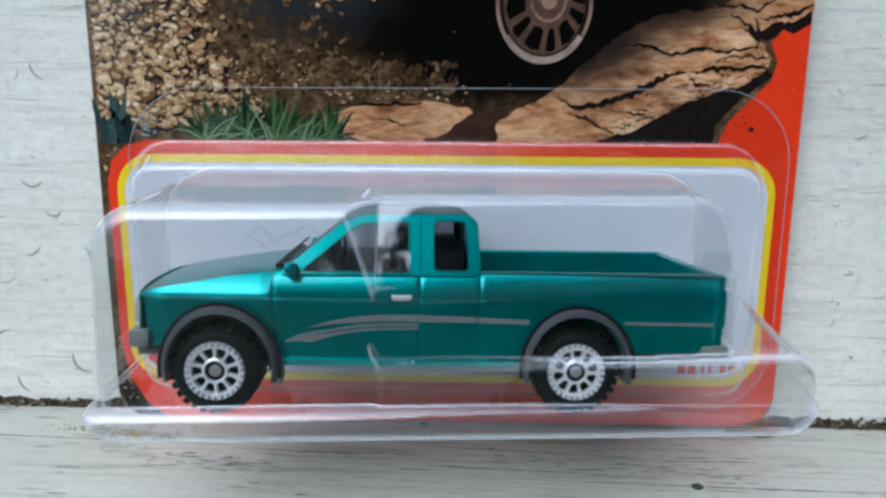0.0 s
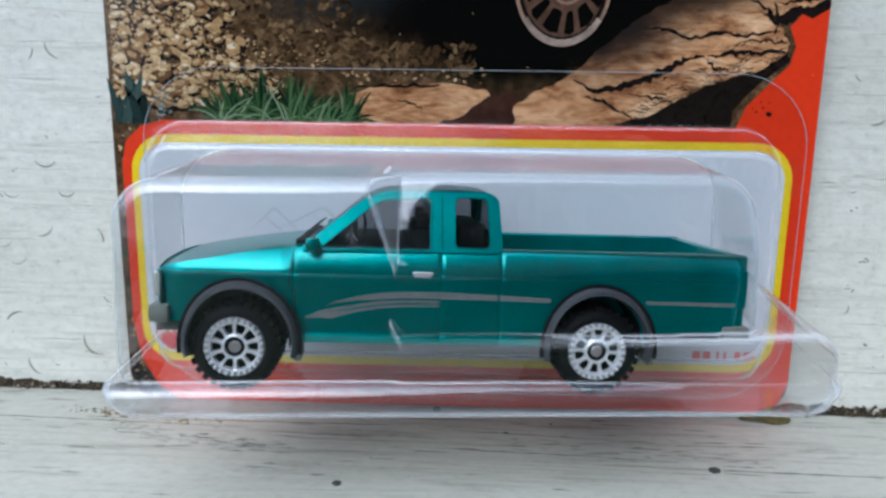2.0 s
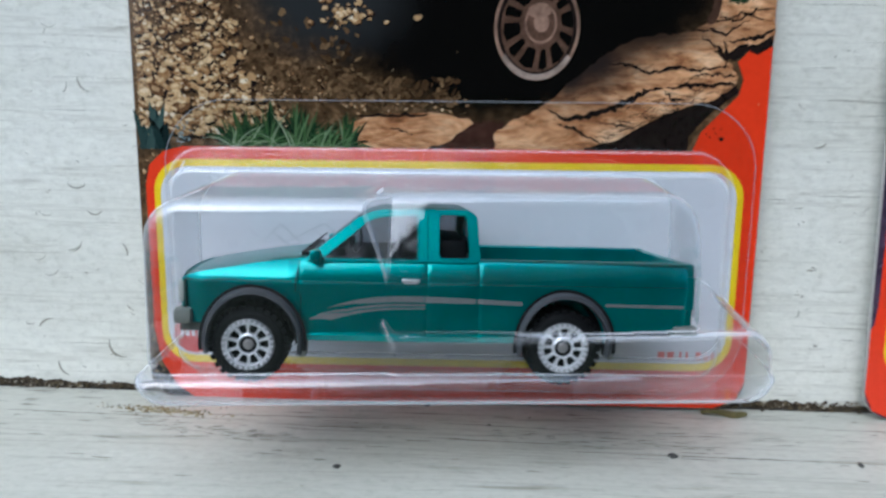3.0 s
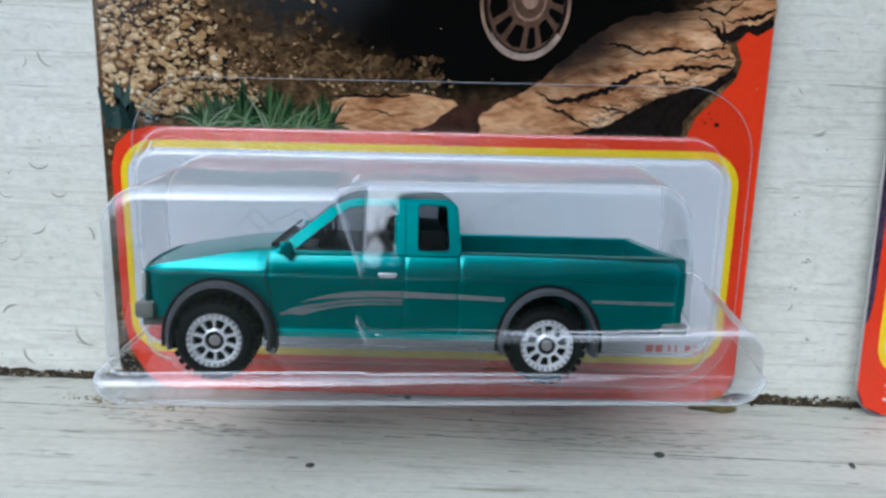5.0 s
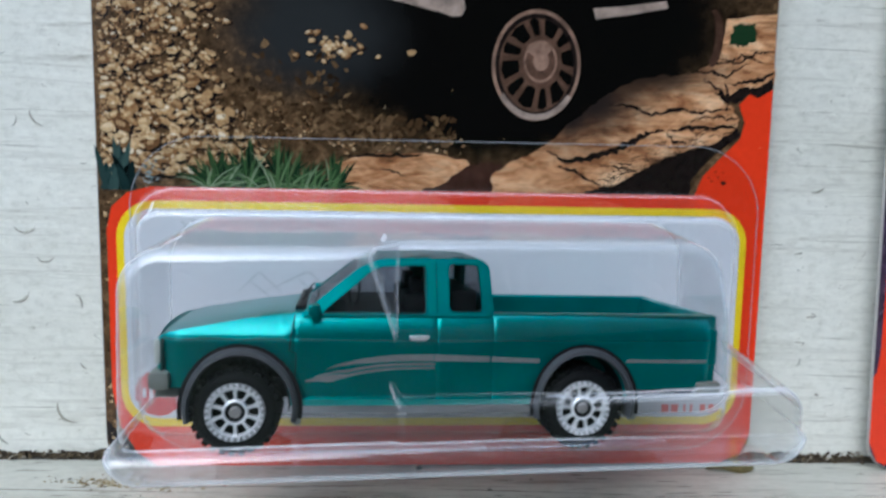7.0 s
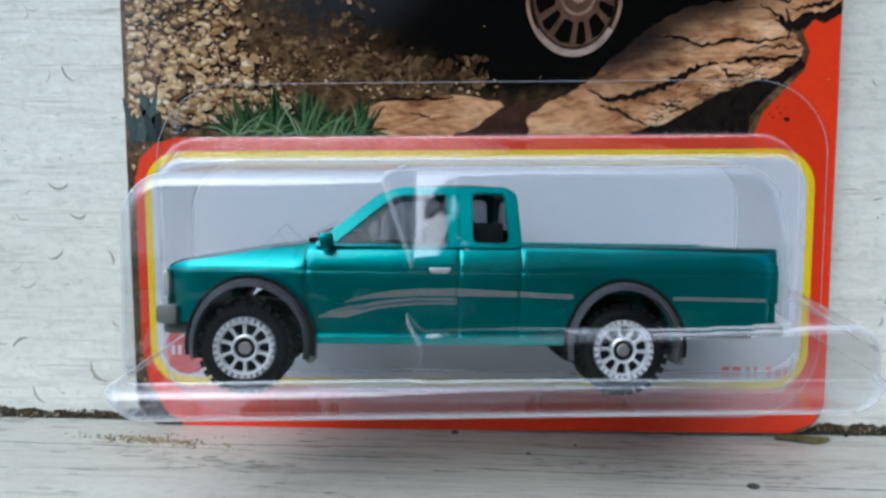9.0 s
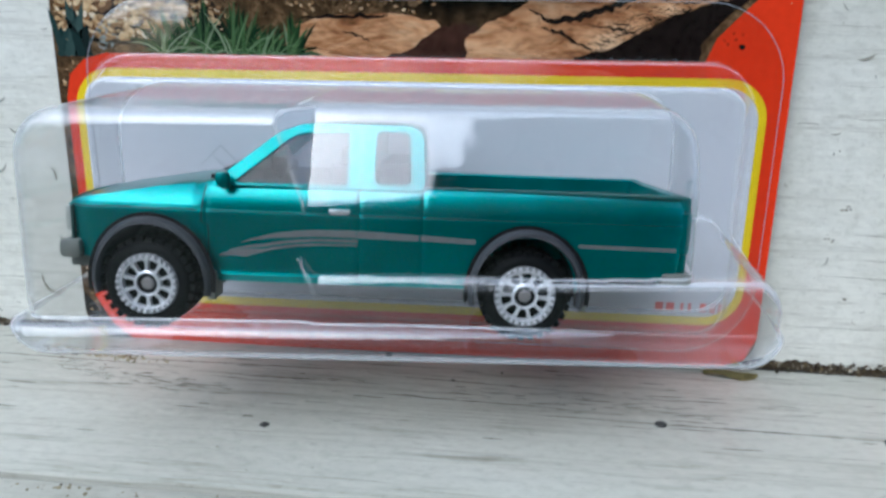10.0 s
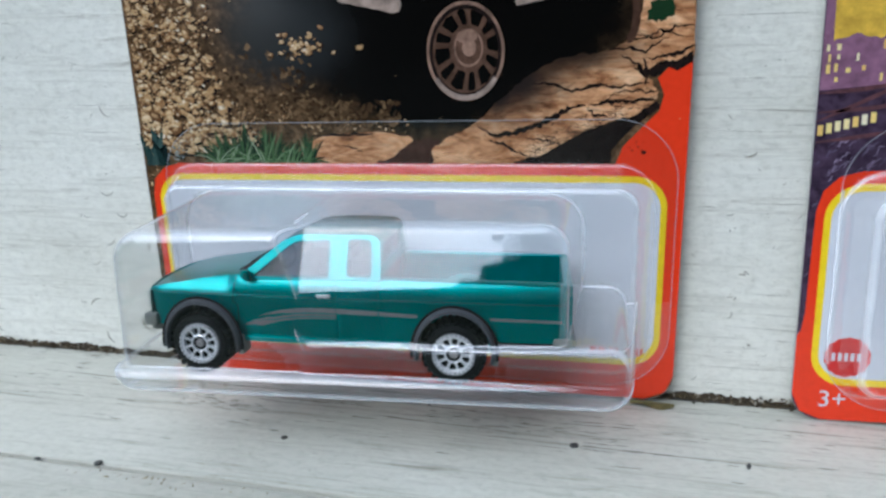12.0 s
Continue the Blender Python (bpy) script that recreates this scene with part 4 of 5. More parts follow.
DUSK_INK = plain("dusk_yellow_ink", (0.62, 0.40, 0.05), 0.14, spec=0.3, vary=0.4, scale=300)
NIGHT_INK = plain("night_purple_ink", (0.05, 0.032, 0.055), 0.14, spec=0.3, vary=0.7, scale=500)
MAUVE_INK = plain("mauve_ink", (0.22, 0.11, 0.17), 0.14, spec=0.3, vary=0.35, scale=400)
LIT_INK = island_ink("lit_window_picture", ((0.0, (0.75, 0.45, 0.12)), (0.6, (0.85, 0.68, 0.22)), (1.0, (0.80, 0.75, 0.55))), 0.14, 0.1)
BEAM_INK = plain("beam_ink", (0.10, 0.045, 0.05), 0.14, spec=0.3, vary=0.4)
PALE_LINES = island_ink("pale_line_picture", ((0.0, (0.10, 0.08, 0.13)), (1.0, (0.34, 0.27, 0.38))), 0.14, 0.2)


def city_print(card):
    rng = random.Random(8)
    layer("picture_night", rect(-52.15, 52.15, 0.05, 164.9, 5.0), 0.02, NIGHT_INK, card, "printed purple night city")
    layer("building_picture", [(-52, 57.4), (-52, 100), (-30, 100), (-30, 59)], 0.03, MAUVE_INK, card)
    layer("dusk_picture", jagged([(-50.6, 64.9), (-47.4, 65.9), (-44, 64.9), (-40, 66.1), (-36, 65.3), (-36, 100), (-51.2, 100)], rng, 0.2), 0.033, DUSK_INK, card, "printed yellow dusk sky")
    bm = bmesh.new()
    for i in range(9):
        for j in range(4):
            if rng.random() < (0.6 if i < 2 else 0.3):
                x, z = -51.3 + i * 1.3 + rng.uniform(-0.25, 0.25), 58.6 + j * 1.6 + rng.uniform(-0.3, 0.3)
                w, h = rng.uniform(0.35, 0.7), rng.uniform(0.7, 1.4)
                sheet(bm, [(x, z), (x + w, z), (x + w, z + h), (x, z + h)], -0.036)
    for i in range(7):
        x = -51.8 + i * 1.25
        sheet(bm, [(x, 50.4 + i * 0.3), (x + 0.8, 50.4 + i * 0.3), (x + 0.8, 52 + i * 0.3), (x, 52 + i * 0.3)], -0.036)
    tagged(part("lit_window_picture", bm, LIT_INK, card, "printed yellow lit windows", smooth=False), kind="stuff")
    bm = bmesh.new()
    for pts in (((-52, 57), (-46, 57.4), (-38, 58.4)), ((-52, 52.6), (-45, 55.8), (-38, 59.2)), ((-52, 49.3), (-45, 50.1), (-38, 51.1)), ((-52, 54), (-45, 54.4), (-38, 55.2))):
        ribbon(bm, pts, 0.7, -0.044)
    part("beam_picture", bm, BEAM_INK, card, smooth=False)
    bm = bmesh.new()
    for i in range(240):
        x, z = rng.uniform(-52, -36), rng.uniform(17, 48.5)
        L = rng.uniform(0.8, 3)
        ribbon(bm, [(x, z), (x + 0.3 * L, z + 0.5 * L), (x + 0.8 * L, z + 0.7 * L)], rng.uniform(0.08, 0.22), -0.04, rng, 3)
    tagged(part("pale_stroke_picture", bm, PALE_LINES, card, smooth=False), kind="stuff")
    red = [(-47.2, 0.1), (47.2, 0.1), (50.7, 1.6), (52.15, 5), (52.15, 44.5), (-44.4, 44.5), (-47.8, 43.6), (-50, 41.4), (-50.9, 38), (-51.2, 20), (-51.6, 17), (-52.15, 16), (-52.15, 5), (-50.7, 1.6)]
    frame_print(card, red, 0.06)
    writing("3+", 4.4, -48.0, 2.7, 0.1, WHITE, card, "age_mark")


def blister_pack(m, label, picture, blister_label, fine):
    pack = thing("blister_pack", m, label, "blister pack", "blister packs on the ledge")
    card = card_base(pack, "glossy printed hanging card")
    picture(card)
    blister_shell(pack, blister_label, fine)
    x0, x1, z0, z1, r = FLANGE
    # opaque grey ring paints in the faint glint of the clear flange's rim
    bm = bmesh.new()
    ring(bm, rect(x0, x1, z0, z1, r, 14), rect(x0 + 0.09, x1 - 0.09, z0 + 0.09, z1 - 0.09, r - 0.09, 14), -0.2)
    part("flange_edge_glint", bm, FAINT, pack, "thin grey line drawn for the glint on the clear flange's edge", smooth=False)
    return pack


pack = blister_pack(pose(-1.6 * MM, -3.4 * MM, 0.15 * MM, 0, -0.7, 0), "red toy blister pack with canyon picture leaning on white wall", canyon_print, "clear moulded plastic blister", 0.14)
blister_pack(pose(122.9 * MM, -4.6 * MM, 1.85 * MM, 0, -2.0, 0), "red toy blister pack with purple night city picture on ledge", city_print, "clear moulded plastic blister", 0.3)

# ---- toy truck ----
# x runs from nose to tail, y into the depth, z up from the wheel centres, in millimetres
WIDE = 24.0
truck = thing("toy_pickup_truck", pose(-6.1 * MM, -31.9 * MM, 19.35 * MM, -3.5, 0.5, 5.0), "metallic teal die-cast toy pickup truck inside its clear blister", "toy truck")
FRONT_AXLE, REAR_AXLE, ARCH = -20.8, 20.8, 5.7
FRONT_ARCH, REAR_ARCH, TALL = -20.4, 20.7, 1.14


def flank(h):
    return float(np.interp(h, [0, 0.9, 1.2, 1.6, 5, 8.2, 8.5, 8.9, 10.0, 10.85, 11.3, 11.8], [1.3, 0.85, 0.62, 0.74, 0.5, 0.2, 0.29, 0.27, 0.5, 0.85, 1.2, 1.8]))


def lower_edge(s):
    h = 0.35 if s < 27 else 2.1
    if s < -25.5:
        h = 2.6
    for c in (FRONT_ARCH, REAR_ARCH):
        if abs(s - c) < ARCH:
            h = max(h, 0.3 + TALL * math.sqrt(ARCH**2 - (s - c) ** 2))
    return h


def upper_edge(s):
    return float(np.interp(s, [-29.8, -29.2, -28, -20, -14, -12, 9.2, 9.3, 38.5], [8.25, 8.75, 9.2, 10.6, 11.4, 11.6, 11.45, 11.35, 11.35]))


def columns(s0, s1):
    out = set(np.round(np.arange(s0, s1 + 0.01, 0.7), 2))
    for c in (FRONT_ARCH, REAR_ARCH):
        for a in np.linspace(0, math.pi, 33):
            out.add(round(c + ARCH * math.cos(a), 3))
        out |= {round(c - ARCH - 0.05, 3), round(c + ARCH + 0.05, 3)}
    for q in SEAMS:
        out |= {q - 0.32, q - 0.16, q, q + 0.16, q + 0.32}
    return sorted(s for s in out if s0 <= s <= s1)


SEAMS = (-14.3, 2.4, 9.3)
HEIGHTS = [0.35, 0.9, 1.05, 1.2, 1.4, 1.6, 2.2, 3, 4, 5, 6, 7, 7.8, 8.2, 8.35, 8.5, 8.7, 8.9, 9.5, 10.0, 10.5, 10.85, 11.1, 11.3, 11.5, 11.8]


def flank_point(s, h, far):
    d = flank(h)
    for q in SEAMS:
        if abs(s - q) < 0.3:
            d += 0.08 * (1 - abs(s - q) / 0.3)
    d += 0.0007 * (max(s, -22) - 10) ** 2
    d += 0.35 * max(0.0, h - 8.6) * min(1.0, max(0.0, (-14.4 - s) / 1.5))
    d += 1.2 * max(0.0, (-26.6 - s) / 3.2) ** 2 + 0.9 * max(0.0, (s - 37.2) / 1.3) ** 2
    return (s, WIDE - d if far else d, h)


def body_shell():
    bm = bmesh.new()
    for far in (False, True):
        rows = []
        for s in columns(-29.8, 38.5):
            lo, hi = lower_edge(s), upper_edge(s)
            hs = [min(max(h, lo), hi) for h in HEIGHTS]
            rows.append([flank_point(s, h, far) for h in hs])
        lattice(bm, rows)
    rows = []
    for s in [x for x in columns(-29.8, -12.0)]:
        top = upper_edge(s)
        a = flank_point(s, top, False)[1]
        row = []
        for i in range(15):
            u = i / 14
            d = a + (WIDE - 2 * a) * u
            k = 1 - abs(2 * u - 1) ** 3
            dent = -0.22 if 0.16 < u < 0.2 or 0.8 < u < 0.84 else 0
            row.append((s, d, top + 0.5 * k + dent))
        rows.append(row)
    lattice(bm, rows)
    rows = []
    for h in (2.6, 3.4, 5.0, 6.5, 8.0, 8.8):
        a = flank_point(-29.8, h, False)[1]
        rows.append([(-29.8 - 0.35 * (1 - abs(2 * i / 12 - 1) ** 2) + 0.25 * (h - 2.6) * 0.2, a + (WIDE - 2 * a) * i / 12, h + (0.5 * (1 - abs(2 * i / 12 - 1) ** 3) if h == 8.8 else 0)) for i in range(13)])
    lattice(bm, rows)
    bmesh.ops.remove_doubles(bm, verts=bm.verts, dist=0.004)
    bmesh.ops.recalc_face_normals(bm, faces=bm.faces)
    part("body", bm, TEAL, truck, "metallic teal painted body")
    bm = bmesh.new()
    a, b = 1.2, 2.6
    xs = np.linspace(9.4, 38.4, 26)
    for far in (False, True):
        f = (lambda d: WIDE - d) if far else (lambda d: d)
        prof = [(a, 11.34), (a + 0.3, 11.52), (b - 0.3, 11.55), (b, 11.3), (b + 0.05, 6.0), (b + 0.6, 5.6), (12.0, 5.6)]
        rows = [[(x, f(d), h) for d, h in prof] for x in xs]
        lattice(bm, rows)
        for cx in (REAR_AXLE,):
            rows = []
            for i in range(15):
                q = math.pi * i / 14
                rows.append([(cx + 6.6 * math.cos(q), f(b), 0.9 + 6.8 * math.sin(q)), (cx + 6.2 * math.cos(q), f(b + 2.6), 0.9 + 6.5 * math.sin(q)), (cx, f(b + 2.9), 0.9)])
            lattice(bm, rows)
    for i in range(1, 8):
        box(bm, (9.6, 3.0 + i * 2.25 - 0.3, 5.5), (37, 3.0 + i * 2.25 + 0.3, 5.85), 0.1)
    bmesh.ops.recalc_face_normals(bm, faces=bm.faces)
    part("cargo_bed", bm, TEAL, truck, "open teal cargo bed")
    bm = bmesh.new()
    box(bm, (37.3, 1.4, 2.3), (38.75, WIDE - 1.4, 11.45), 0.35)
    box(bm, (38.6, 4.5, 4.0), (38.95, WIDE - 4.5, 9.6), 0.12)
    part("tailgate", bm, TEAL, truck)
    for y in (0.75, WIDE - 2.0):
        bm = bmesh.new()
        box(bm, (37.6, y + 0.3, 5.2), (38.8, y + 1.3, 9.8), 0.25)
        part("tail_lamp", bm, TEAL, truck)


body_shell()


def cab():
    outline = round_poly([(-13.8, 11.2), (-6.8, 16.9), (-4.2, 17.9), (7.9, 18.05), (9.0, 17.2), (9.4, 11.2)], 0.9)
    front = round_poly([(-11.3, 11.45), (-5.7, 16.15), (-4.3, 16.85), (1.0, 17.15), (1.0, 11.45)], 0.5)
    rear = round_poly([(3.9, 11.75), (3.9, 17.35), (7.55, 17.3), (7.9, 11.75)], 0.7)
    lean = 0.36
    for far in (False, True):
        def put(s, h, extra=0.0, far=far):
            d = 0.95 + (h - 11.7) * lean + extra
            return (s, WIDE - d if far else d, h)
        bm = bmesh.new()
        pierced(bm, outline, (front, rear), put, -0.8 if far else 0.8)
        ob = part("cab_side", bm, TEAL, truck)
        for pane, loop in (("door_window", front), ("quarter_window", rear)):
            bm = bmesh.new()
            vs = [bm.verts.new(put(s, h, 0.35)) for s, h in loop]
            bm.faces.new(vs)
            part(pane, bm, SMOKE, truck, "smoked clear plastic window", smooth=False)
            bm = bmesh.new()
            mid = Vector((sum(p[0] for p in loop) / len(loop), sum(p[1] for p in loop) / len(loop)))
            o = [put(*(mid + (Vector(p) - mid) * 1.045), -0.03) for p in loop]
            i_ = [put(*(mid + (Vector(p) - mid) * 0.975), 0.1) for p in loop]
            lattice(bm, [o, i_], close=True)
            part("window_seal", bm, BLACK, truck, "thin black window surround")
        if not far:
            bm = bmesh.new()
            for q in (2.4,):
                vs = [bm.verts.new(put(s, h, -0.015)) for s, h in ((q - 0.06, 11.5), (q + 0.06, 11.5), (q - 0.01, 17.4), (q - 0.13, 17.4))]
                bm.faces.new(vs)
            part("door_seam", bm, GAP_CREASE_SHADE, truck, smooth=False)
    bm = bmesh.new()
    rows = []
    for s, h in ((-7.1, 16.7), (-6.0, 17.3), (-4.2, 17.85), (0, 18.12), (4, 18.2), (7.6, 18.05), (8.7, 17.5), (9.15, 16.6)):
        d = 0.95 + (h - 11.7) * lean
        rows.append([(s, d + (WIDE - 2 * d) * i / 10, h + 0.1 * (1 - abs(2 * i / 10 - 1) ** 2.6)) for i in range(11)])
    lattice(bm, rows)
    bmesh.ops.solidify(bm, geom=bm.faces[:], thickness=0.5)
    bmesh.ops.recalc_face_normals(bm, faces=bm.faces)
    part("roof", bm, TEAL, truck)
    bm = bmesh.new()
    rows = []
    for u in np.linspace(0, 1, 6):
        s, h = -13.1 + 6.5 * u, 11.6 + 5.35 * u
        d = 1.6 + (h - 11.7) * lean
        rows.append([(s - 0.2 * (1 - abs(2 * i / 10 - 1) ** 2), d + (WIDE - 2 * d) * i / 10, h + 0.15 * (1 - abs(2 * i / 10 - 1) ** 2)) for i in range(11)])
    lattice(bm, rows)
    part("windscreen", bm, SMOKE, truck, "smoked clear plastic windscreen")
    bm = bmesh.new()
    d = 1.2
    for lo, hi in (((8.5, d, 11.5), (9.2, WIDE - d, 13.2)), ((8.5, d, 13.0), (9.05, d + 2.4, 17.2)), ((8.5, WIDE - d - 2.4, 13.0), (9.05, WIDE - d, 17.2))):
        box(bm, lo, hi, 0.12)
    for v in bm.verts:
        v.co.y += max(0, v.co.z - 11.7) * lean * (1 if v.co.y < WIDE / 2 else -1)
    part("cab_back", bm, TEAL, truck)
    bm = bmesh.new()
    vs = [bm.verts.new(p) for p in ((8.8, 4, 13), (8.8, WIDE - 4, 13), (8.8, WIDE - 4, 17.4), (8.8, 4, 17.4))]
    bm.faces.new(vs)
    part("rear_window", bm, SMOKE, truck, smooth=False)
    bm = bmesh.new()
    box(bm, (-12.5, 1.6, 2.0), (8.6, WIDE - 1.6, 11.6), 0.3)
    for y in (3.2, 13.2):
        box(bm, (-1.4, y, 10.5), (1.6, y + 7.4, 13.6), 0.7)
        box(bm, (-0.4, y + 2, 13.4), (1.0, y + 5.4, 15.4), 0.5)
    box(bm, (-11.8, 2.2, 11), (-8.4, WIDE - 2.2, 12.9), 0.4)
    box(bm, (4.2, 3.0, 11), (7.6, WIDE - 3.0, 14.0), 0.4)
    part("interior", bm, INSIDE, truck, "dark grey seats and dashboard")
    bm = bmesh.new()
    revolve(bm, [(1.9, -0.2), (2.1, 0), (1.9, 0.2), (1.7, 0)], 20, closed=True)
    bmesh.ops.rotate(bm, cent=(0, 0, 0), matrix=Matrix.Rotation(radians(70), 3, "Z"), verts=bm.verts)
    bmesh.ops.translate(bm, vec=(-7.4, 6.6, 13.6), verts=bm.verts)
    part("steering_wheel", bm, INSIDE, truck)


cab()


def q_up(q):
    return math.sin(q) > 0


def flare(c):
    """The moulded grey lip over one wheel opening, as a list of rings."""
    rows = []
    for i in range(31):
        q = radians(-14 + 208 * i / 30)
        ends = min(1.0, min(i, 30 - i) / 3)
        r1 = 6.25 + 0.15 * math.sin(q)
        o = 0.65 * (0.6 + 0.4 * ends)
        wide = 1.07 if math.cos(q) > 0 else 1.0
        rows.append([(c + r * wide * math.cos(q), d, 0.3 + (TALL if q_up(q) else 1.0) * r * math.sin(q)) for r, d in ((r1, 0.75), (r1, 0.3 - o * 0.5), (r1 - 0.3, 0.1 - o), (5.7, 0.0 - o), (5.6, 0.4 - o), (5.6, 1.8))])
    return rows


def trim():
    for c in (FRONT_ARCH, REAR_ARCH):
        for far in (False, True):
            bm = bmesh.new()
            rows = flare(c)
            if far:
                rows = [[(x, WIDE - y, z) for x, y, z in row] for row in rows]
            lattice(bm, rows)
            bmesh.ops.recalc_face_normals(bm, faces=bm.faces)
            part("fender_flare", bm, GREY, truck, "matt dark grey plastic wheel arch flare")
            # black strip laid on the flank for the shadow line around the flare
            bm = bmesh.new()
            rows = [[(x, (WIDE - 0.04) if far else 0.04, z) for x, z in ((c + r * (1.07 if math.cos(q) > 0 else 1.0) * math.cos(q), 0.3 + TALL * r * math.sin(q)) for r in (6.25, 6.75))] for q in (radians(-8 + 7 * i) for i in range(29))]
            lattice(bm, rows)
            part("flare_shadow_gap", bm, BLACK, truck)
            bm = bmesh.new()
            rows = [[(c + r * math.cos(q), WIDE - d if far else d, 0.3 + TALL * r * math.sin(q)) for r, d in ((5.6, 0.6), (5.6, 7.5))] for q in (radians(-5 + 10 * i) for i in range(20))]
            lattice(bm, rows)
            part("wheel_well", bm, BLACK, truck)
            bm = bmesh.new()
            x = c + 6.35
            y = WIDE - 3.4 if far else 0.2
            box(bm, (x - 0.2, y, -1.6), (x + 0.65, y + 3.2, 1.6), 0.2)
            part("mud_flap", bm, PALE_GREY, truck, "pale grey plastic mud flap")
    bm = bmesh.new()
    box(bm, (-30.60, 0.7, 2.4), (-28.20, WIDE - 0.7, 4.6), 0.7)
    box(bm, (-30.20, 2.5, 1.2), (-27.50, WIDE - 2.5, 2.6), 0.3)
    part("front_bumper", bm, PALE_GREY, truck, "pale grey plastic front bumper")
    bm = bmesh.new()
    box(bm, (36.0, 0.9, 1.5), (39.5, WIDE - 0.9, 3.0), 0.4)
    part("rear_bumper", bm, PALE_GREY, truck, "pale grey plastic rear bumper")
    bm = bmesh.new()
    box(bm, (-30.25, 6.9, 5.2), (-29.60, WIDE - 6.9, 8.4), 0.15)
    for i in range(4):
        box(bm, (-30.45, 7.0, 5.5 + i * 0.75), (-30.10, WIDE - 7.0, 5.75 + i * 0.75), 0.05)
    part("grille", bm, GREY, truck)
    for y in (3.5, WIDE - 6.7):
        bm = bmesh.new()
        box(bm, (-30.20, y, 5.5), (-29.30, y + 3.2, 8.2), 0.25)
        part("headlamp", bm, LAMP, truck, "silver headlamp")
    bm = bmesh.new()
    for y in (1.35, WIDE - 1.95):
        box(bm, (-29.30, y, 3.0), (-29.00, y + 0.6, 8.3), 0.05)
    part("corner_gap", bm, GAP_CREASE_SHADE, truck)
    for y in (1.9, WIDE - 3.4):
        bm = bmesh.new()
        box(bm, (-30.15, y, 5.3), (-29.40, y + 1.5, 8.2), 0.25)
        part("corner_lamp", bm, LAMP, truck, "pale corner lamp")
    bm = bmesh.new()
    box(bm, (-27, 3, 0.9), (37.0, WIDE - 3, 3.4), 0.5)
    box(bm, (-13, 1.6, 1.0), (13.5, WIDE - 1.6, 2.2), 0.3)
    part("chassis", bm, BLACK, truck, "black plastic underbody")
    for y in (-0.85, WIDE - 0.2):
        bm = bmesh.new()
        box(bm, (-12.9, y + 0.2, 11.2), (-11.4, y + 1.3, 12.7), 0.5)
        box(bm, (-12.4, y + 0.5, 10.8), (-11.5, y + 1.6, 11.6), 0.2)
        part("wing_mirror", bm, TEAL, truck)
    bm = bmesh.new()
    box(bm, (-0.95, 0.06, 8.55), (1.4, 0.6, 8.98), 0.16)
    box(bm, (-0.75, 0.2, 8.35), (1.2, 0.6, 8.6), 0.08)
    part("door_handle", bm, CHROME, truck, "small silver door handle")
    for y, s in ((6, 0.6), (13.5, 0.9)):
        bm = bmesh.new()
        for i in range(8):
            u = i / 7
            box(bm, (-13.8 + u * 0.9, y + u * 6, 12.35 + 0.7 * u), (-13.55 + u * 0.9, y + u * 6 + 0.95, 12.5 + 0.7 * u))
        part("wiper", bm, BLACK, truck)
    bm = bmesh.new()
    box(bm, (-14.4, 3.0, 11.5), (-13.2, WIDE - 3.0, 12.05), 0.15)
    part("cowl", bm, BLACK, truck)


trim()


def side_strip(bm, s0, s1, top, low, n=44):
    """A printed band on the near flank between two curves of height."""
    rows = []
    for i in range(n + 1):
        s = s0 + (s1 - s0) * i / n
        hi, lo = top(s), low(s)
        rows.append([(s, flank_point(s, h, False)[1] - 0.025, h) for h in (lo, (lo + hi) / 2, hi)])
    lattice(bm, rows)


def stripes():
    top = lambda s: float(np.interp(s, [-13, -11.5, -9.5, -7, -4.5, -2, 2, 9, 14, 37.4], [3.6, 4.5, 5.35, 6.05, 6.45, 6.65, 6.7, 6.45, 6.2, 5.85]))
    bm = bmesh.new()
    side_strip(bm, -10.6, 15.1, top, lambda s: top(s) - float(np.interp(s, [-10.6, -5, 2, 14], [0.05, 0.75, 0.85, 0.55])))
    side_strip(bm, 26.4, 37.3, top, lambda s: top(s) - 0.42)
    side_strip(bm, -12.0, 2.2, lambda s: top(s) - float(np.interp(s, [-12, -8, 2], [0.25, 0.95, 1.05])), lambda s: top(s) - float(np.interp(s, [-12, -8, 2], [0.4, 1.3, 1.35])))
    side_strip(bm, -13.0, 2.2, lambda s: top(s) - float(np.interp(s, [-13, -8, 2.2], [0.1, 1.5, 1.55])), lambda s: top(s) - float(np.interp(s, [-13, -10, 2.2], [0.35, 1.85, 1.75])))
    part("side_stripe", bm, DECAL, truck, "swept silver-grey printed stripe", smooth=False)


stripes()


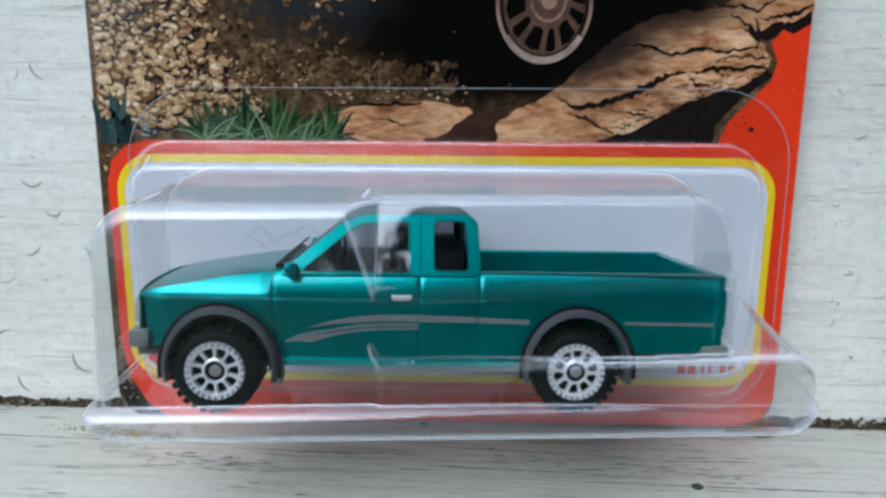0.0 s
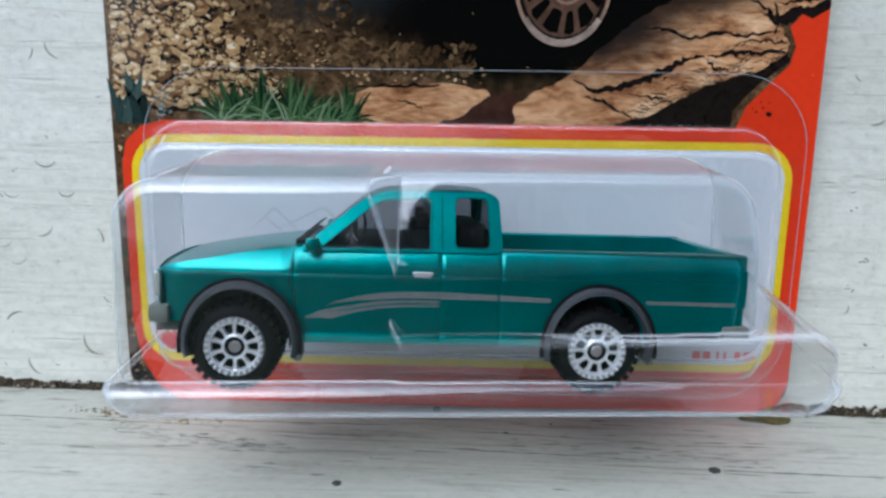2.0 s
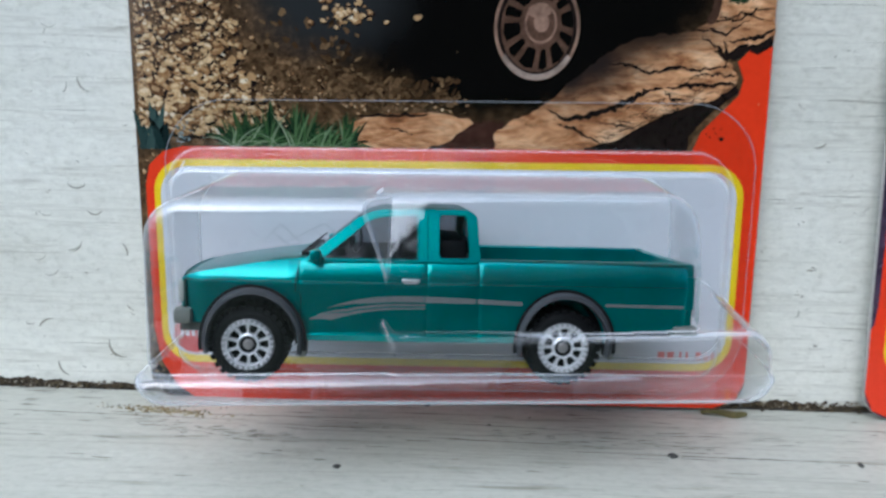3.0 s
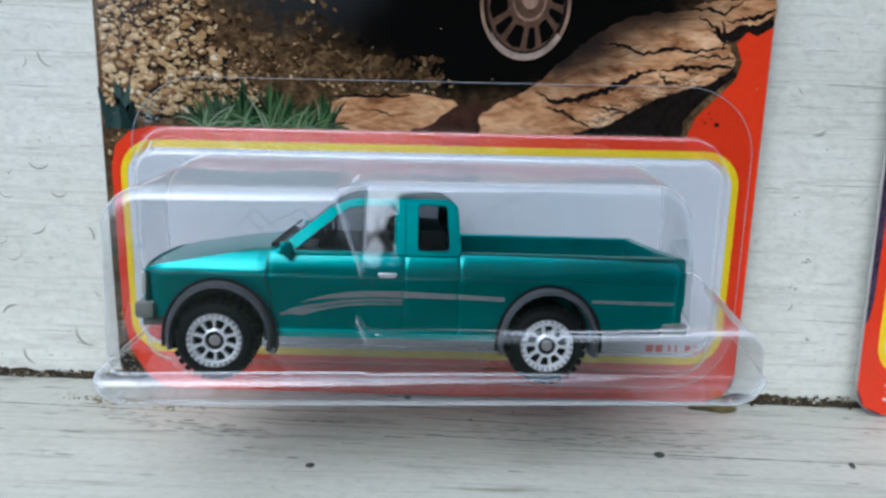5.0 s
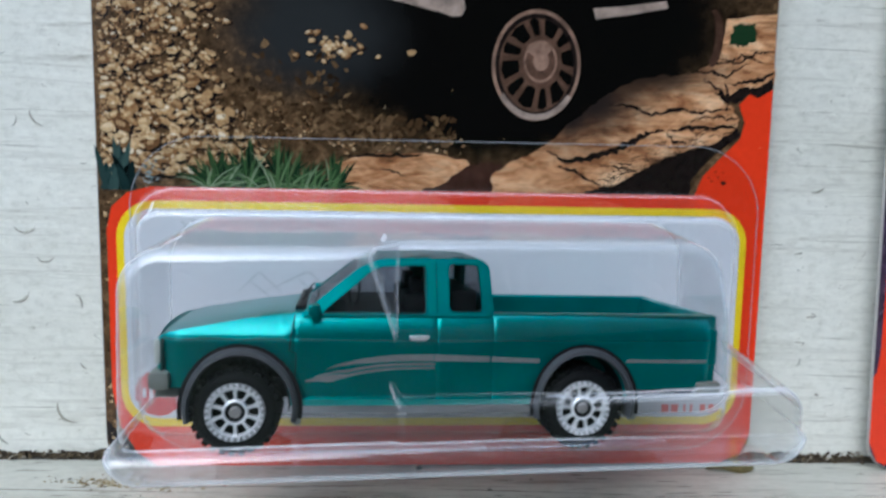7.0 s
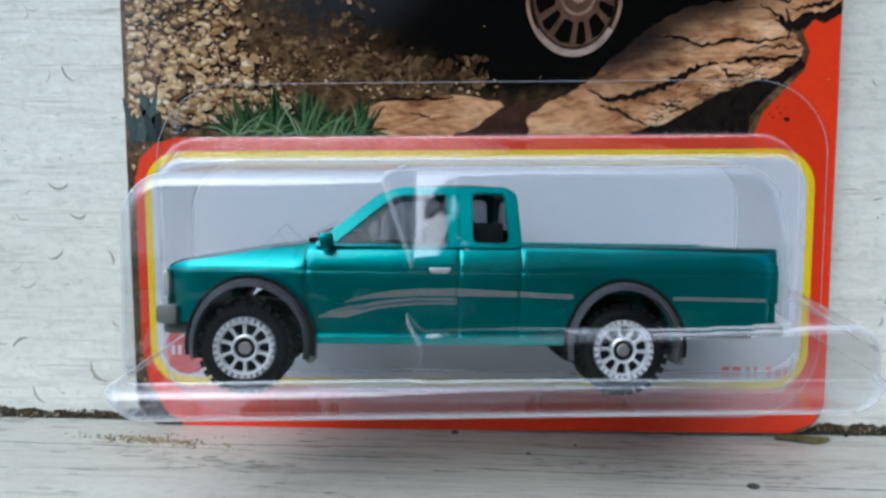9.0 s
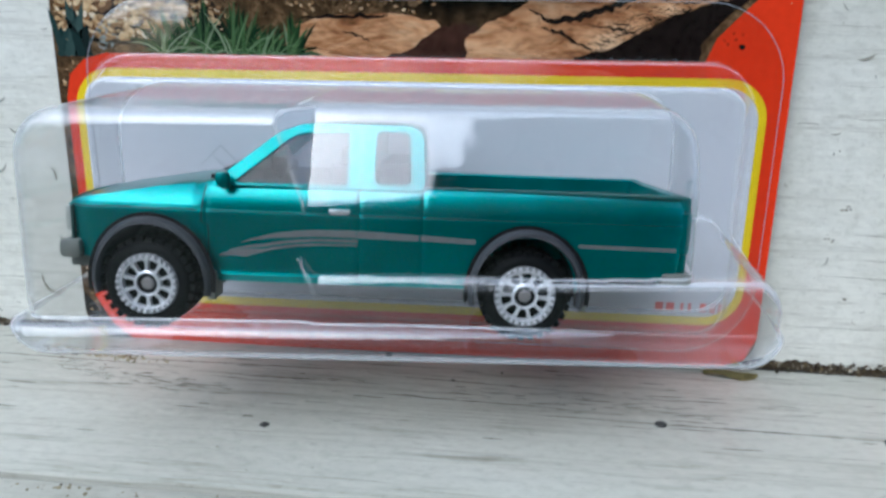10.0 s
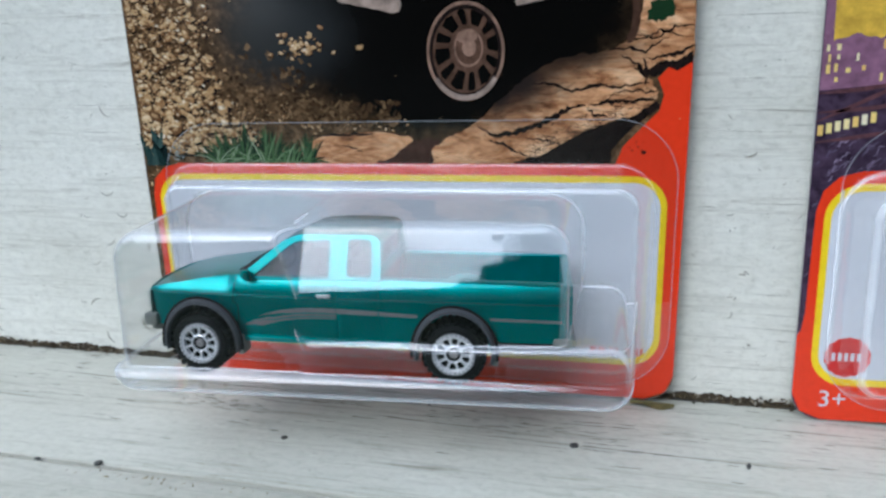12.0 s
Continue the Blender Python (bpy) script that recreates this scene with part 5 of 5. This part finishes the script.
def shut_lines():
    """Fine dark lines drawn in the near flank: gaps below the bonnet and down the front of the door, shade in the waist
    crease.
    """
    bm = bmesh.new()
    side_strip(bm, -29.2, -15.2, lambda s: 8.42 + 0.05 * math.sin(s), lambda s: 8.28 + 0.05 * math.sin(s))
    part("bonnet_gap", bm, GAP_CREASE_SHADE, truck, smooth=False)
    # dark strip along the waist fold paints in its shade; no joint here
    bm = bmesh.new()
    side_strip(bm, -13.9, 2.2, lambda s: 8.40, lambda s: 8.30)
    side_strip(bm, 2.6, 9.1, lambda s: 8.40, lambda s: 8.30)
    side_strip(bm, 9.5, 37.6, lambda s: 8.42, lambda s: 8.30)
    part("waist_crease_shade", bm, GAP_CREASE_SHADE, truck, smooth=False)
    for q, bow, lo, hi in ((-14.3, 0.9, 2.2, 11.2), (38.0, 0.0, 2.6, 11.0)):
        bm = bmesh.new()
        rows = []
        for i in range(25):
            h = lo + (hi - lo) * i / 24
            s = q + bow * math.sin((h - lo) / (hi - lo) * 3.1) * (-0.6 if h > 7 else 0.2)
            rows.append([(s + k, flank_point(s, h, False)[1] - 0.03, h) for k in (-0.07, 0.07)])
        lattice(bm, rows)
        part("door_gap" if q < 0 else "tailgate_gap", bm, GAP_CREASE_SHADE, truck, smooth=False)


shut_lines()


def wheel(c, far):
    hub = bmesh.new()
    revolve(hub, [(0, 1.3), (3.3, 1.35), (3.45, 4.2), (0, 4.2)], 32)
    m = pose(c * MM, (WIDE - 0.4 if far else 0.4) * MM, 0, 0, 0, 180 if far else 0) @ pose(0, 0, 0, 0, 17 if c < 0 else 40, 0)
    ob = part("wheel", hub, BLACK, truck)
    ob.matrix_local = m
    bm = bmesh.new()
    R = 4.95
    revolve(bm, [(3.3, 0.1), (3.5, -0.25), (3.95, -0.35), (4.4, -0.15), (4.75, 0.25), (R, 0.7), (R, 4.4), (4.6, 4.8), (3.3, 4.8)], 56)
    for i in range(28):
        q = 2 * math.pi * i / 28
        for y0, y1, w in ((0.0, 1.5, 0.36), (1.8, 3.3, 0.36), (3.4, 4.7, 0.36)):
            k = bmesh.ops.create_cube(bm, size=1.0)["verts"]
            qq = q + (0.11 if y0 == 1.8 else 0)
            bmesh.ops.scale(bm, vec=(0.5, y1 - y0, w * 2), verts=k)
            bmesh.ops.translate(bm, vec=(R - 0.06, (y0 + y1) / 2, 0), verts=k)
            bmesh.ops.rotate(bm, cent=(0, 0, 0), matrix=Matrix.Rotation(-qq, 3, "Y"), verts=k)
    part("tyre", bm, RUBBER, ob, "black rubber off-road tyre with block tread")
    bm = bmesh.new()
    revolve(bm, [(2.96, 0.3), (2.96, -0.3), (2.88, -0.42), (2.68, -0.38), (2.6, -0.05), (2.62, 0.4)], 48)
    revolve(bm, [(1.5, 0.4), (1.46, -0.2), (1.32, -0.3), (1.16, -0.26), (1.1, 0.1)], 32)
    for i in range(10):
        q = 2 * math.pi * i / 10
        pts = [(1.36, 0.24), (2.0, 0.18), (2.72, 0.33)]
        rows = []
        for k, (r, w) in enumerate(pts):
            y = (-0.22, -0.12, -0.25)[k]
            cx, cz = r * math.cos(q), r * math.sin(q)
            nx, nz = -math.sin(q), math.cos(q)
            rows.append([(cx - nx * w, 0.35, cz - nz * w), (cx - nx * w * 0.8, y, cz - nz * w * 0.8), (cx + nx * w * 0.8, y, cz + nz * w * 0.8), (cx + nx * w, 0.35, cz + nz * w)])
        lattice(bm, rows)
    bmesh.ops.recalc_face_normals(bm, faces=bm.faces)
    part("rim", bm, CHROME, ob, "chromed multi-spoke rim")
    bm = bmesh.new()
    for i in range(28):
        q = 2 * math.pi * i / 28
        k = bmesh.ops.create_cone(bm, segments=8, radius1=0.26, radius2=0.18, depth=0.34, cap_ends=True)["verts"]
        bmesh.ops.rotate(bm, cent=(0, 0, 0), matrix=Matrix.Rotation(radians(90), 3, "X"), verts=k)
        bmesh.ops.translate(bm, vec=(3.14 * math.cos(q), -0.44, 3.14 * math.sin(q)), verts=k)
    part("rim_bolts", bm, CHROME, ob)
    bm = bmesh.new()
    revolve(bm, [(3.42, 0.3), (3.42, -0.2), (3.3, -0.3), (2.95, -0.28), (2.95, 0.3)], 48)
    part("bead_ring", bm, RIM_GREY, ob, "dark grey ring under the rim bolts")
    bm = bmesh.new()
    revolve(bm, [(1.14, 0.3), (1.1, -0.08), (0.7, -0.02), (0.66, 0.3)], 32)
    part("hub_well", bm, BLACK, ob)
    bm = bmesh.new()
    revolve(bm, [(0.0, -0.2), (0.55, -0.18), (0.72, 0.0), (0.72, 0.3)], 24)
    part("hub_cap", bm, HUB, ob, "dull dark hub")


for c in (FRONT_AXLE, REAR_AXLE):
    for far in (False, True):
        wheel(c, far)

# ---- unseen surroundings added behind the camera ----
def grass_ground():
    m, t, b = nodes_of("lawn")
    n = mapped(t, g(2.0), Scale=1.0, Detail=8.0)
    t.links.new(ramp(t, n.outputs[0], (0.3, (0.012, 0.022, 0.008)), (0.7, (0.035, 0.05, 0.018))), b.inputs["Base Color"])
    b.inputs["Roughness"].default_value = 0.9
    return m


# ground is out of view; a dark lawn is assumed to keep reflections dark
bm = bmesh.new()
bmesh.ops.create_grid(bm, x_segments=8, y_segments=8, size=600)
bmesh.ops.translate(bm, vec=(0, 0, -1.1), verts=bm.verts)
ground = part("ground", bm, grass_ground(), None, scale=1)
tagged(ground, "unseen ground in front of the white wall, assumed as dark green lawn", "ground", kind="structure")
BARK = plain("bark", (0.07, 0.055, 0.04), 0.9, scale=20)
LEAVES = island_ink("leaves", ((0.0, (0.02, 0.04, 0.012)), (1.0, (0.07, 0.11, 0.035))), 0.7, 0.2, 10)


def tree(seed, tall, wide):
    rng = random.Random(seed)
    ob = thing("tree", Matrix(), "leafy green tree out of view, shaping reflections and shade", "tree", "trees behind the lawn")
    bm = bmesh.new()
    rows = []
    for i in range(8):
        u = i / 7
        r = tall * 0.035 * (1 - 0.75 * u)
        rows.append([(r * math.cos(a) + 0.1 * math.sin(3 * u), r * math.sin(a), tall * 0.7 * u) for a in (2 * math.pi * j / 9 for j in range(9))])
    lattice(bm, rows, close=True)
    for i in range(9):
        a, h = rng.uniform(0, 6.3), tall * rng.uniform(0.25, 0.6)
        L = wide * rng.uniform(0.3, 0.6)
        rows = []
        for k in range(4):
            u = k / 3
            c = Vector((math.cos(a) * L * u, math.sin(a) * L * u, h + L * 0.7 * u))
            r = tall * 0.012 * (1 - 0.8 * u)
            rows.append([tuple(c + Vector((r * math.cos(q), r * math.sin(q), 0))) for q in (2 * math.pi * j / 5 for j in range(5))])
        lattice(bm, rows, close=True)
    part("trunk", bm, BARK, ob, scale=1)
    verts, faces = [], []
    clumps = []
    for _ in range(130):
        u = rng.uniform(0.12, 1.0)
        r, a = wide * 0.42 * min(1.0, 0.35 + 2.2 * (1 - u)) * rng.random() ** 0.4, rng.uniform(0, 6.3)
        clumps.append((r * math.cos(a), r * math.sin(a), tall * u * 0.95, wide * rng.uniform(0.09, 0.17)))
    for cx, cy, cz, r in clumps:
        for _ in range(150):
            v = Vector((rng.gauss(0, 1), rng.gauss(0, 1), rng.gauss(0, 1))).normalized() * r * rng.uniform(0.5, 1.05)
            p = Vector((cx, cy, cz)) + v
            q = Euler((rng.uniform(0, 6), rng.uniform(0, 6), rng.uniform(0, 6))).to_matrix()
            s = rng.uniform(0.18, 0.36)
            k = len(verts)
            for dx, dy in ((-1, 0), (0, -0.6), (1, 0), (0, 0.6)):
                verts.append(tuple(p + q @ Vector((dx * s, dy * s, 0))))
            faces.append((k, k + 1, k + 2, k + 3))
    me = bpy.data.meshes.new("crown")
    me.from_pydata(verts, [], faces)
    me.materials.append(LEAVES)
    crown = new("crown", me)
    crown.parent = ob
    return ob


# trees known only from reflections; places and heights set the skyline and block light
first = tree(1, 13.0, 8.0)
first.matrix_world = pose(4.7, -7.6, -1.1)
first.scale = (1.0, 1.0, 1.25)
for x, y, s, r in ((9.0, -12, 1.2, 100), (2.5, -12.5, 0.97, 60), (-21, -27, 1.2, 10), (-9, -29, 1.05, 190), (-5, -28, 1.0, 240), (-1.2, -27, 0.85, 290), (16, -30, 1.0, 80), (24, -28, 0.9, 130), (32, -22, 0.9, 20), (-32, -22, 1.0, 310)):
    c = copy_thing(first, pose(x, y, -1.1, 0, 0, r))
    c.scale = (s, s, s)
